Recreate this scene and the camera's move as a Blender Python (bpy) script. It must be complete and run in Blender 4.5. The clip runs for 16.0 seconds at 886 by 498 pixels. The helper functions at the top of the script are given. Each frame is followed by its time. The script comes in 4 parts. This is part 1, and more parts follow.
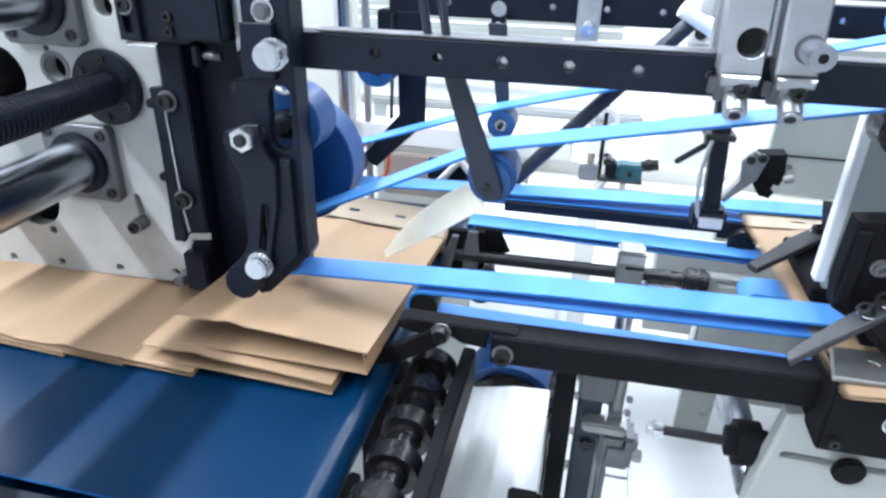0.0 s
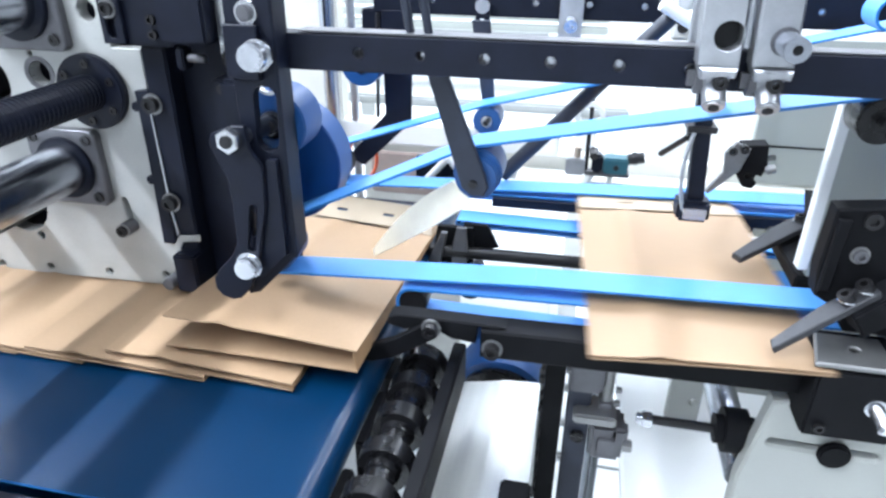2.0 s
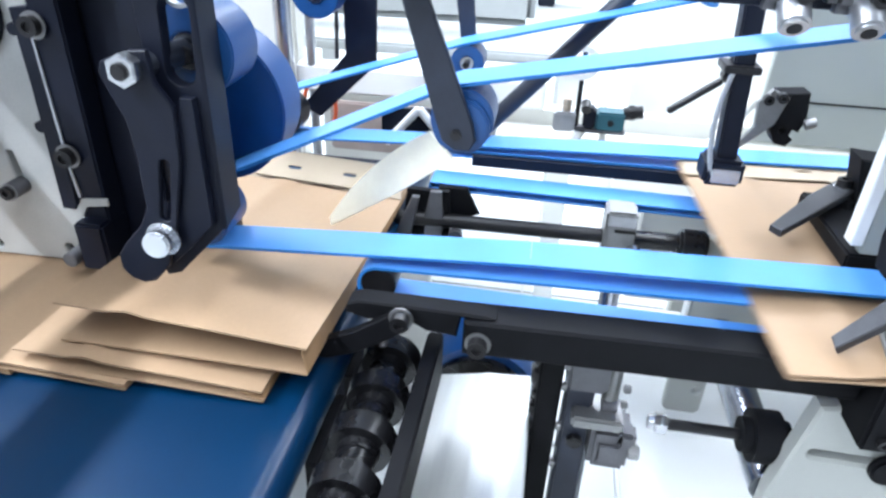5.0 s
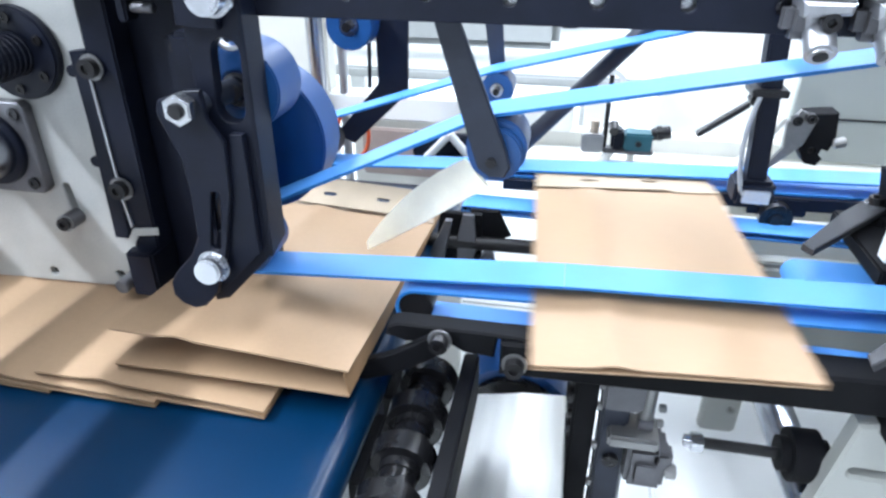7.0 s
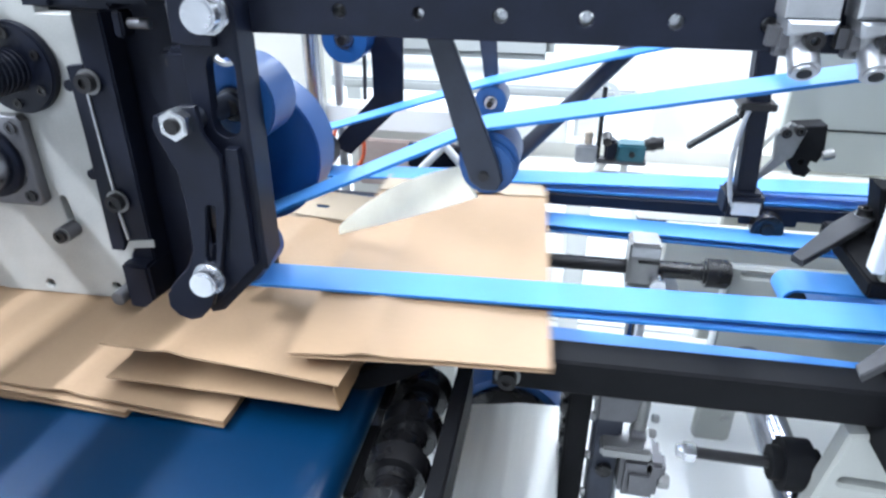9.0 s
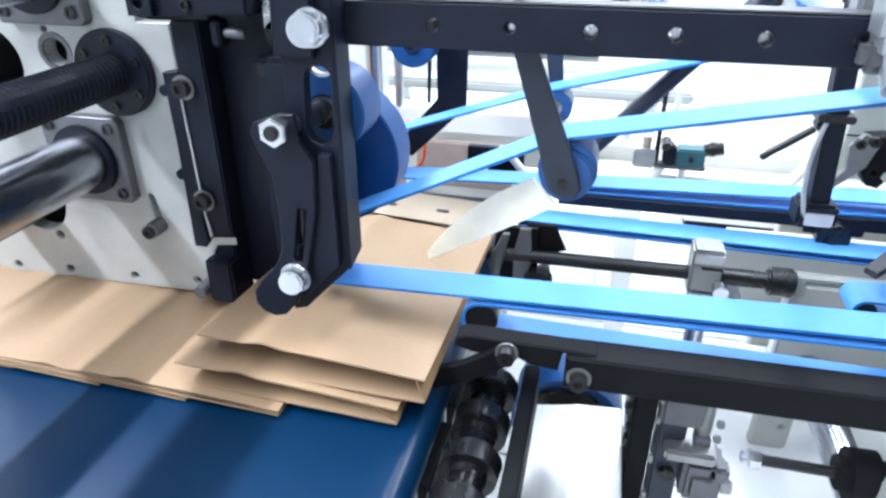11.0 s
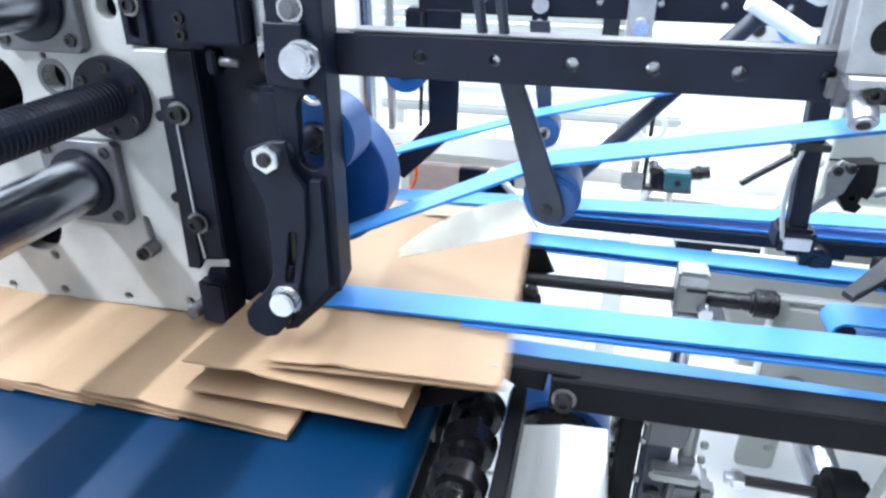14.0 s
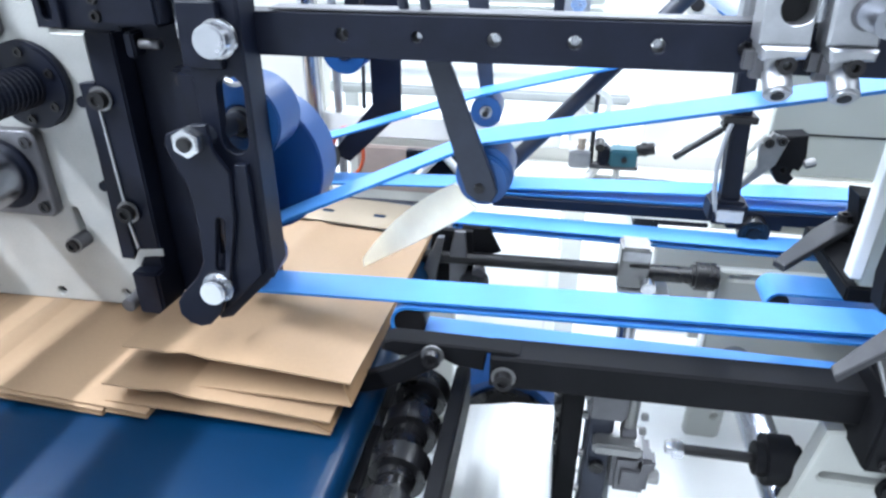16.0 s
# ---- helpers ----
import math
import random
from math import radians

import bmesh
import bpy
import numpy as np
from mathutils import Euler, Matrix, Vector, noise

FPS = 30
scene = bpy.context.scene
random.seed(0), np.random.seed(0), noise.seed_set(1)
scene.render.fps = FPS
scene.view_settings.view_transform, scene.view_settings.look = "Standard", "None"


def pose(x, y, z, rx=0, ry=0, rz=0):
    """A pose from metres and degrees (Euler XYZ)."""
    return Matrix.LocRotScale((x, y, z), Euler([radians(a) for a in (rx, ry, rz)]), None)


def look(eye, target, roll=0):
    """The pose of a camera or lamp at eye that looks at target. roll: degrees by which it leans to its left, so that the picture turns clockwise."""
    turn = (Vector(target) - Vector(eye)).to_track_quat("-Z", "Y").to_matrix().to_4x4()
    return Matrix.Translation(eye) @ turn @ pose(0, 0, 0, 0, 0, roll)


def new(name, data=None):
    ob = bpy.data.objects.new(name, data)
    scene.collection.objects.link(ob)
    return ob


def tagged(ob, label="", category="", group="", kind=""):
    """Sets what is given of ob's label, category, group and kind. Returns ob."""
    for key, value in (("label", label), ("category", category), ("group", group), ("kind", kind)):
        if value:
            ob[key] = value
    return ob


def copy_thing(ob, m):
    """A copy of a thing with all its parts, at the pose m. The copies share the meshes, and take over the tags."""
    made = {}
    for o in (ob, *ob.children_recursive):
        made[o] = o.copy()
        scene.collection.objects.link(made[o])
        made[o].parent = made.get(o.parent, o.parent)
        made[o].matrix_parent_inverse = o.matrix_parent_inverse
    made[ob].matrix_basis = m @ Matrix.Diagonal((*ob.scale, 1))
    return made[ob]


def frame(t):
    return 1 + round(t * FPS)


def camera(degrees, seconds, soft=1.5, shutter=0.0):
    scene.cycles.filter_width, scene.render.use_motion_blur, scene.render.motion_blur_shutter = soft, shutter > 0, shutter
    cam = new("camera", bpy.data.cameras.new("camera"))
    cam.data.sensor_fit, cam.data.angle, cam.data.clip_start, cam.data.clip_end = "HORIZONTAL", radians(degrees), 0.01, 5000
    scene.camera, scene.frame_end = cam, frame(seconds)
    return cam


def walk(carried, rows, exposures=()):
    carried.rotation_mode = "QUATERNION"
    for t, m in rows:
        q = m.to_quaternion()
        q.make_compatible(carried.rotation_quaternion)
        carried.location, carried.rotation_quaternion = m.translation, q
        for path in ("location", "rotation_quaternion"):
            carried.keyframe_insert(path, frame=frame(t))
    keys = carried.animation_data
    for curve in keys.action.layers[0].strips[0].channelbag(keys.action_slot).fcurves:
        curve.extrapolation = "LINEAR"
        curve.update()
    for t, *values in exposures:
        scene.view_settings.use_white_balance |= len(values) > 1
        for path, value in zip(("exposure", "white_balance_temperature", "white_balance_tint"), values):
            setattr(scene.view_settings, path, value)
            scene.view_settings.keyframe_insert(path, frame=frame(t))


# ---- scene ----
cam = camera(68.2, 16.0, soft=2.6, shutter=0.5)
PATH = [
    (0, (0.022, -0.6, 1.165), (-0.362, 1.145, 0.267), 1.4),
    (0.5, (0.024, -0.6, 1.166), (-0.359, 1.144, 0.265), 0.9),
    (1, (0.024, -0.601, 1.169), (-0.356, 1.147, 0.276), 0.5),
    (1.5, (0.023, -0.603, 1.167), (-0.354, 1.146, 0.274), 0.5),
    (2, (0.028, -0.605, 1.167), (-0.332, 1.142, 0.262), 0.5),
    (2.5, (0.032, -0.606, 1.169), (-0.316, 1.143, 0.264), 0.4),
    (3, (0.031, -0.607, 1.168), (-0.314, 1.143, 0.263), 0.1),
    (5.3, (-0.011, -0.462, 1.1), (-0.252, 1.248, 0.091), 2.5),
    (5.5, (-0.013, -0.469, 1.103), (-0.28, 1.253, 0.121), 2.0),
    (6, (-0.017, -0.477, 1.106), (-0.327, 1.249, 0.145), 1.2),
    (6.5, (-0.016, -0.481, 1.11), (-0.334, 1.245, 0.151), 0.4),
    (7, (-0.014, -0.485, 1.116), (-0.343, 1.241, 0.161), 0.3),
    (7.5, (-0.011, -0.486, 1.117), (-0.342, 1.243, 0.167), 0.3),
    (8, (-0.01, -0.486, 1.119), (-0.337, 1.247, 0.177), 0.3),
    (8.5, (-0.009, -0.488, 1.12), (-0.333, 1.249, 0.184), 0.0),
    (9, (-0.01, -0.488, 1.122), (-0.333, 1.251, 0.189), 0.3),
    (9.5, (-0.014, -0.49, 1.125), (-0.344, 1.249, 0.195), 0.7),
    (10, (-0.039, -0.502, 1.123), (-0.447, 1.213, 0.178), -0.4),
    (10.2, (-0.048, -0.504, 1.127), (-0.464, 1.203, 0.173), -0.1),
    (12.5, (-0.04, -0.518, 1.143), (-0.469, 1.211, 0.234), 0.2),
    (13, (-0.039, -0.518, 1.145), (-0.467, 1.213, 0.24), 0.6),
    (13.5, (-0.037, -0.518, 1.147), (-0.456, 1.217, 0.244), 0.6),
    (14, (-0.037, -0.519, 1.149), (-0.45, 1.221, 0.253), 0.4),
    (14.5, (-0.029, -0.517, 1.146), (-0.426, 1.222, 0.242), 0.5),
    (15, (-0.012, -0.51, 1.143), (-0.357, 1.225, 0.209), 0.3),
    (15.5, (-0.005, -0.507, 1.141), (-0.327, 1.229, 0.203), -0.1),
    (16, (-0.007, -0.509, 1.144), (-0.321, 1.229, 0.206), 0.1),
]
walk(cam, [(t, look(eye, target, roll)) for t, eye, target, roll in PATH],
     exposures=[(0.0, -0.32), (0.5, -0.21), (2.0, -0.13), (3.2, -0.12), (5.5, -0.18), (9.5, -0.21), (12.5, -0.06), (14.5, -0.10), (16.0, -0.17)])

# ---- light ----
world = bpy.data.worlds.new("world")
scene.world = world
world.use_nodes = True
world.node_tree.nodes["Background"].inputs[0].default_value = (0.80, 0.90, 1.0, 1)
world.node_tree.nodes["Background"].inputs[1].default_value = 0.25


def area(x, y, z, sx, sy, power, colour, rx=0.0):
    lamp = bpy.data.lights.new("tube_light", "AREA")
    lamp.shape, lamp.size, lamp.size_y, lamp.energy, lamp.color = "RECTANGLE", sx, sy, power, colour
    ob = new("tube_light", lamp)
    ob.matrix_basis = pose(x, y, z, rx, 0, 0)
    return ob


COOL = (0.79, 0.875, 1.0)
# Unseen tubes set for the light; the last pair is added front fill.
LAMPS = [(-2.05, -0.9, 4.0, 92, 0.10), (-0.5, -0.9, 3.6, 10, 0.3), (0.6, -0.4, 3.2, 23, 0.3), (1.95, -0.3, 3.6, 9, 0.3), (-2.8, 2.9, 2.4, 165, 0.8), (-1.1, 2.9, 2.4, 24, 0.3), (0.4, 2.9, 2.4, 62, 0.3), (1.9, 2.9, 2.4, 66, 0.3), (-1.9, -2.7, 1.8, 44, 0.3), (0.7, -2.7, 1.8, 4, 0.3)]
for lx, ly, ln, power, wide in LAMPS:
    area(lx, ly, 3.30, wide, ln, power * ln, COOL)



# ---- materials ----
def shader(name):
    m = bpy.data.materials.new(name)
    m.use_nodes = True
    return m, m.node_tree.nodes, m.node_tree.links, m.node_tree.nodes["Principled BSDF"]


def mat(name, colour, rough=0.5, metal=0.0, vary=0.12, scale=40.0, bump=0.0, fine=400.0, stretch=(1, 1, 1), coat=0.0, rvary=0.1, spec=0.5):
    """A surface with stains at a large scale, grain at a fine one."""
    m, n, l, p = shader(name)
    co = n.new("ShaderNodeTexCoord")
    mp = n.new("ShaderNodeMapping")
    mp.inputs["Scale"].default_value = stretch
    l.new(co.outputs["Object"], mp.inputs["Vector"])
    big = n.new("ShaderNodeTexNoise")
    big.inputs["Scale"].default_value, big.inputs["Detail"].default_value = scale, 5
    small = n.new("ShaderNodeTexNoise")
    small.inputs["Scale"].default_value, small.inputs["Detail"].default_value = fine, 3
    for t in (big, small):
        l.new(mp.outputs[0], t.inputs["Vector"])
    info = n.new("ShaderNodeObjectInfo")
    add = n.new("ShaderNodeMath")
    add.operation = "MULTIPLY_ADD"
    add.inputs[1].default_value = 0.35
    l.new(small.outputs[0], add.inputs[0])
    l.new(big.outputs[0], add.inputs[2])
    ramp = n.new("ShaderNodeValToRGB")
    c = colour
    ramp.color_ramp.elements[0].position, ramp.color_ramp.elements[1].position = 0.35, 0.95
    ramp.color_ramp.elements[0].color = (*[v * (1 - vary) for v in c], 1)
    ramp.color_ramp.elements[1].color = (*[min(1, v * (1 + vary)) for v in c], 1)
    l.new(add.outputs[0], ramp.inputs[0])
    hsv = n.new("ShaderNodeHueSaturation")
    vv = n.new("ShaderNodeMapRange")
    vv.inputs[3].default_value, vv.inputs[4].default_value = 0.95, 1.05
    l.new(info.outputs["Random"], vv.inputs[0])
    l.new(vv.outputs[0], hsv.inputs["Value"])
    l.new(ramp.outputs[0], hsv.inputs["Color"])
    l.new(hsv.outputs[0], p.inputs["Base Color"])
    rr = n.new("ShaderNodeMapRange")
    rr.inputs[3].default_value, rr.inputs[4].default_value = max(0.02, rough - rvary), min(1, rough + rvary)
    l.new(big.outputs[0], rr.inputs[0])
    l.new(rr.outputs[0], p.inputs["Roughness"])
    p.inputs["Metallic"].default_value = metal
    p.inputs["Specular IOR Level"].default_value = spec
    p.inputs["Coat Weight"].default_value = coat
    if bump:
        b = n.new("ShaderNodeBump")
        b.inputs["Strength"].default_value, b.inputs["Distance"].default_value = bump, 0.001
        l.new(small.outputs[0], b.inputs["Height"])
        l.new(b.outputs[0], p.inputs["Normal"])
    return m


BLACK = mat("black_paint", (0.0055, 0.0075, 0.0160), 0.46, vary=0.3, bump=0.06, spec=0.22)
# Warmer black of the lower parts, sheen cut for the weaker light there.
MATT = mat("matt_black_low_light", (0.0060, 0.0062, 0.0075), 0.62, vary=0.35, scale=30, bump=0.08, spec=0.11)
BLACK_STEEL = mat("black_oxide_steel", (0.014, 0.0135, 0.015), 0.36, metal=0.3, vary=0.3, bump=0.05)
RUBBER = mat("black_rubber", (0.006, 0.006, 0.007), 0.28, vary=0.3, spec=0.4)
GREYBAR = mat("grey_blued_steel", (0.020, 0.025, 0.040), 0.45, metal=0.2, vary=0.25, bump=0.05)
CREAM = mat("cream_enamel", (0.63, 0.625, 0.58), 0.42, vary=0.07, scale=12, bump=0.03)
PLATE = mat("bare_ground_steel_plate", (0.41, 0.415, 0.40), 0.45, metal=0.15, vary=0.18, scale=14, bump=0.05)
WHITE = mat("white_enamel", (0.80, 0.81, 0.80), 0.4, vary=0.05, scale=8, bump=0.02)
CHROME = mat("chromed_steel", (0.46, 0.48, 0.53), 0.24, metal=1.0, vary=0.08, rvary=0.05)
ZINC = mat("zinc_plated_steel", (0.56, 0.57, 0.60), 0.24, metal=0.95, vary=0.12, scale=80)
ALU = mat("cast_aluminium", (0.46, 0.47, 0.49), 0.36, metal=0.85, vary=0.14, scale=60, bump=0.08)
GREYSTEEL = mat("grey_steel", (0.13, 0.13, 0.14), 0.45, metal=0.6, vary=0.2, bump=0.06)
BRUSHED = mat("brushed_sheet_steel", (0.74, 0.75, 0.72), 0.34, metal=0.55, vary=0.12, scale=10, stretch=(6, 0.4, 6), bump=0.03)
BELT = mat("sky_blue_belt_fabric", (0.072, 0.268, 0.65), 0.5, vary=0.16, scale=9, fine=900, bump=0.08)
BELT_EDGE = mat("blue_belt_edge", (0.010, 0.145, 0.42), 0.6, vary=0.15)
BLUE = mat("blue_polyurethane", (0.007, 0.060, 0.205), 0.38, vary=0.14, scale=20, bump=0.03)
CONVEYOR = mat("dark_blue_conveyor_belt", (0.0003, 0.0190, 0.056), 0.30, vary=0.12, scale=6, fine=500, bump=0.02, rvary=0.04, stretch=(1, 0.3, 1), spec=0.26)
KRAFT = mat("brown_kraft_board", (0.350, 0.230, 0.138), 0.58, vary=0.13, scale=7, fine=320, bump=0.12, stretch=(1, 0.6, 1))
KRAFT_IN = mat("kraft_board_inner_face", (0.29, 0.17, 0.085), 0.72, vary=0.1, scale=16, bump=0.1)
FLAP = mat("pale_kraft_flap", (0.38, 0.305, 0.22), 0.6, vary=0.08, scale=18, bump=0.1)
IVORY = mat("ivory_felt", (0.95, 0.88, 0.70), 0.75, vary=0.08, scale=30, bump=0.2)
# near-black that stands for the shade inside holes and gaps
DARK = mat("dark_hole", (0.006, 0.006, 0.007), 0.7, vary=0.2)
FLOOR = mat("pale_floor_tile", (0.58, 0.60, 0.60), 0.35, vary=0.06, scale=3)
GROUT = mat("tile_joint", (0.5, 0.5, 0.49), 0.8)
WALL = mat("white_plaster", (0.70, 0.72, 0.73), 0.8, vary=0.03, scale=2)
# tones for the unseen ceiling and walls, dark to hold back bounced light
CEILING = mat("dark_unseen_ceiling", (0.15, 0.16, 0.17), 0.85, vary=0.05, scale=2)
GREYWALL = mat("grey_unseen_wall", (0.34, 0.355, 0.37), 0.85, vary=0.05, scale=2)
PALEGREY = mat("pale_grey_green_enamel", (0.37, 0.38, 0.355), 0.45, vary=0.07, scale=8, bump=0.03)
GREENGREY = mat("grey_green_enamel", (0.33, 0.35, 0.325), 0.45, vary=0.06, scale=8)
TEAL = mat("teal_plastic", (0.02, 0.10, 0.13), 0.4)
CABLE = mat("grey_cable", (0.35, 0.36, 0.37), 0.5)
DULL = mat("dull_zinc_washer", (0.26, 0.26, 0.26), 0.4, metal=0.8, vary=0.2)
WORN = mat("worn_grey_steel", (0.038, 0.039, 0.044), 0.42, metal=0.35, vary=0.3, scale=60, bump=0.08)
REDHOSE = mat("orange_red_hose", (0.75, 0.12, 0.04), 0.4)
GLOW, gn, gl, gp = shader("lamp_tube")
gp.inputs["Emission Color"].default_value = (*COOL, 1)
gp.inputs["Emission Strength"].default_value = 6.0

# ---- building helpers ----
BASE = {}


def thing(name, label, category, base=(0, 0, 0), group="", kind=""):
    ob = new(name)
    ob.empty_display_size = 0.02
    ob.matrix_basis = pose(*base)
    BASE[ob] = Vector(base)
    return tagged(ob, label, category, group, kind)


def part(name, bm, material, parent=None, label="", smooth=True, kind=""):
    me = bpy.data.meshes.new(name)
    if parent is not None:
        bmesh.ops.translate(bm, verts=bm.verts, vec=-BASE[parent])
    bmesh.ops.recalc_face_normals(bm, faces=bm.faces)
    bm.to_mesh(me)
    bm.free()
    for m in material if isinstance(material, (list, tuple)) else [material]:
        me.materials.append(m)
    if smooth:
        me.shade_smooth()
        me.set_sharp_from_angle(angle=radians(34))
    ob = new(name, me)
    if parent is not None:
        ob.parent = parent
        BASE[ob] = BASE[parent]
    return tagged(ob, label, kind=kind)


def single(name, bm, material, label, category, kind="", group=""):
    ob = part(name, bm, material)
    BASE[ob] = Vector((0, 0, 0))
    return tagged(ob, label, category, group, kind)


def merge(bm, tmp, m=None):
    me = bpy.data.meshes.new("tmp")
    if m is not None:
        bmesh.ops.transform(tmp, matrix=m, verts=tmp.verts)
    tmp.to_mesh(me)
    tmp.free()
    bm.from_mesh(me)
    bpy.data.meshes.remove(me)
    return bm


def box(x0, x1, y0, y1, z0, z1, bevel=0.0015, bm=None, m=None, seg=2):
    t = bmesh.new()
    bmesh.ops.create_cube(t, size=1)
    for v in t.verts:
        v.co = Vector(((x0 + x1) / 2 + v.co.x * (x1 - x0), (y0 + y1) / 2 + v.co.y * (y1 - y0), (z0 + z1) / 2 + v.co.z * (z1 - z0)))
    if bevel:
        bmesh.ops.bevel(t, geom=t.edges[:], offset=bevel, segments=seg, affect="EDGES", clamp_overlap=True)
    return merge(bm if bm is not None else bmesh.new(), t, m)


def rod(p, q, r, r2=None, seg=32, bevel=0.001, bm=None):
    """A round bar from p to q with softened ends."""
    p, q = Vector(p), Vector(q)
    r2 = r if r2 is None else r2
    t = bmesh.new()
    h = (q - p).length
    bmesh.ops.create_cone(t, cap_ends=True, segments=seg, radius1=r, radius2=r2, depth=h)
    if bevel:
        rim = [e for e in t.edges if any(len(f.verts) > 4 for f in e.link_faces)]
        bmesh.ops.bevel(t, geom=rim, offset=min(bevel, h / 3), segments=2, affect="EDGES")
    m = Matrix.Translation((p + q) / 2) @ (q - p).to_track_quat("Z", "Y").to_matrix().to_4x4()
    return merge(bm if bm is not None else bmesh.new(), t, m)


def ring(p, q, r_out, r_in, seg=32, bm=None):
    """A hollow sleeve from p to q."""
    p, q = Vector(p), Vector(q)
    t = bmesh.new()
    h = (q - p).length / 2
    loops = []
    for r, z in ((r_out, -h), (r_out, h), (r_in, h), (r_in, -h)):
        loops.append([t.verts.new((r * math.cos(a), r * math.sin(a), z)) for a in [2 * math.pi * i / seg for i in range(seg)]])
    for k in range(4):
        a, b = loops[k], loops[(k + 1) % 4]
        for i in range(seg):
            t.faces.new((a[i], a[(i + 1) % seg], b[(i + 1) % seg], b[i]))
    m = Matrix.Translation((p + q) / 2) @ (q - p).to_track_quat("Z", "Y").to_matrix().to_4x4()
    return merge(bm if bm is not None else bmesh.new(), t, m)


def hexhead(p, q, r, bm=None):
    return rod(p, q, r, seg=6, bevel=0.0012, bm=bm)


def circle(cx, cz, r, seg=16):
    return [(cx + r * math.cos(2 * math.pi * i / seg), cz + r * math.sin(2 * math.pi * i / seg)) for i in range(seg)]


def slot(x0, z0, x1, z1, r, seg=8):
    """The outline of a round-ended slot between two centres."""
    a = math.atan2(z1 - z0, x1 - x0)
    pts = []
    for cx, cz, s in ((x1, z1, a - math.pi / 2), (x0, z0, a + math.pi / 2)):
        pts += [(cx + r * math.cos(s + math.pi * i / seg), cz + r * math.sin(s + math.pi * i / seg)) for i in range(seg + 1)]
    return pts


def plate(outline, holes, y0, y1, bevel=0.001, bm=None, axis="y", m=None):
    """A flat plate cut to an outline, with its holes cut through."""
    t = bmesh.new()
    edges = []
    for loop in [outline, *holes]:
        vs = [t.verts.new((a, 0, b)) for a, b in loop]
        edges += [t.edges.new((vs[i], vs[(i + 1) % len(vs)])) for i in range(len(vs))]
    bmesh.ops.triangle_fill(t, use_beauty=True, use_dissolve=False, edges=edges)
    faces = t.faces[:]
    ext = bmesh.ops.extrude_face_region(t, geom=faces)
    vs = [g for g in ext["geom"] if isinstance(g, bmesh.types.BMVert)]
    bmesh.ops.translate(t, verts=vs, vec=(0, y1 - y0, 0))
    bmesh.ops.translate(t, verts=t.verts, vec=(0, y0, 0))
    bmesh.ops.recalc_face_normals(t, faces=t.faces)
    if bevel:
        sharp = [e for e in t.edges if len(e.link_faces) == 2 and e.calc_face_angle(0) > 0.9 and abs(e.verts[0].co.y - e.verts[1].co.y) < 1e-6]
        bmesh.ops.bevel(t, geom=sharp, offset=bevel, segments=1, affect="EDGES", clamp_overlap=True)
    if axis == "z":
        m = (m or Matrix.Identity(4)) @ Matrix(((1, 0, 0, 0), (0, 0, 1, 0), (0, 1, 0, 0), (0, 0, 0, 1)))
    return merge(bm if bm is not None else bmesh.new(), t, m)


def capscrew(parent, x, y, z, r, name="cap_screw", washer=True, material=None, h=0.006):
    """A socket head screw whose head looks towards the operator (-y)."""
    bm = ring((x, y - h, z), (x, y - 0.0016, z), r, r * 0.5, seg=24)
    rod((x, y - h + 0.003, z), (x, y - 0.0016, z), r * 0.52, bm=bm, seg=6, bevel=0)
    head = part(name, bm, material or BLACK_STEEL, parent)
    if washer:
        part("washer", ring((x, y - 0.0016, z), (x, y, z), r * 1.34, r * 0.6), DULL, head, "dull bright washer")


def loop_path(rollers, step=0.16):
    """The closed line of a belt round rollers (x, z, radius, side), all taken in turn; side 1 keeps the roller on the left."""
    pts, n = [], len(rollers)
    tang = []
    for i in range(n):
        (x0, z0, r0, s0), (x1, z1, r1, s1) = rollers[i], rollers[(i + 1) % n]
        dx, dz = x1 - x0, z1 - z0
        d = math.hypot(dx, dz)
        a = math.atan2(dz, dx)
        b = math.asin(max(-1, min(1, (s0 * r0 - s1 * r1) / d)))
        tang.append(((x0 + s0 * r0 * math.sin(a + b), z0 - s0 * r0 * math.cos(a + b)), (x1 + s1 * r1 * math.sin(a + b), z1 - s1 * r1 * math.cos(a + b))))
    for i in range(n):
        x, z, r, s = rollers[i]
        p, q = tang[i - 1][1], tang[i][0]
        a0, a1 = math.atan2(p[1] - z, p[0] - x), math.atan2(q[1] - z, q[0] - x)
        turn = (a1 - a0) * s % (2 * math.pi)
        if turn > 2 * math.pi - 0.01:
            turn = 0
        k = max(1, int(turn / step))
        for j in range(k + 1):
            a = a0 + s * turn * j / k
            pts.append((x + r * math.cos(a), z + r * math.sin(a)))
    return pts


def ribbon(pts, y0, y1, thick, closed=True):
    """A belt along a line in x and z: fabric faces and darker edges."""
    bm = bmesh.new()
    n = len(pts)
    rows = []
    for i in range(n):
        a = Vector(pts[i - 1] if closed or i else pts[i])
        b = Vector(pts[(i + 1) % n] if closed or i < n - 1 else pts[i])
        d = (b - a).normalized()
        nx, nz = -d.y * thick / 2, d.x * thick / 2
        x, z = pts[i]
        rows.append([bm.verts.new(c) for c in ((x + nx, y0, z + nz), (x + nx, y1, z + nz), (x - nx, y1, z - nz), (x - nx, y0, z - nz))])
    for i in range(n if closed else n - 1):
        a, b = rows[i], rows[(i + 1) % n]
        for k in range(4):
            f = bm.faces.new((a[k], a[(k + 1) % 4], b[(k + 1) % 4], b[k]))
            f.material_index = 1 if k in (1, 3) else 0
    return bm


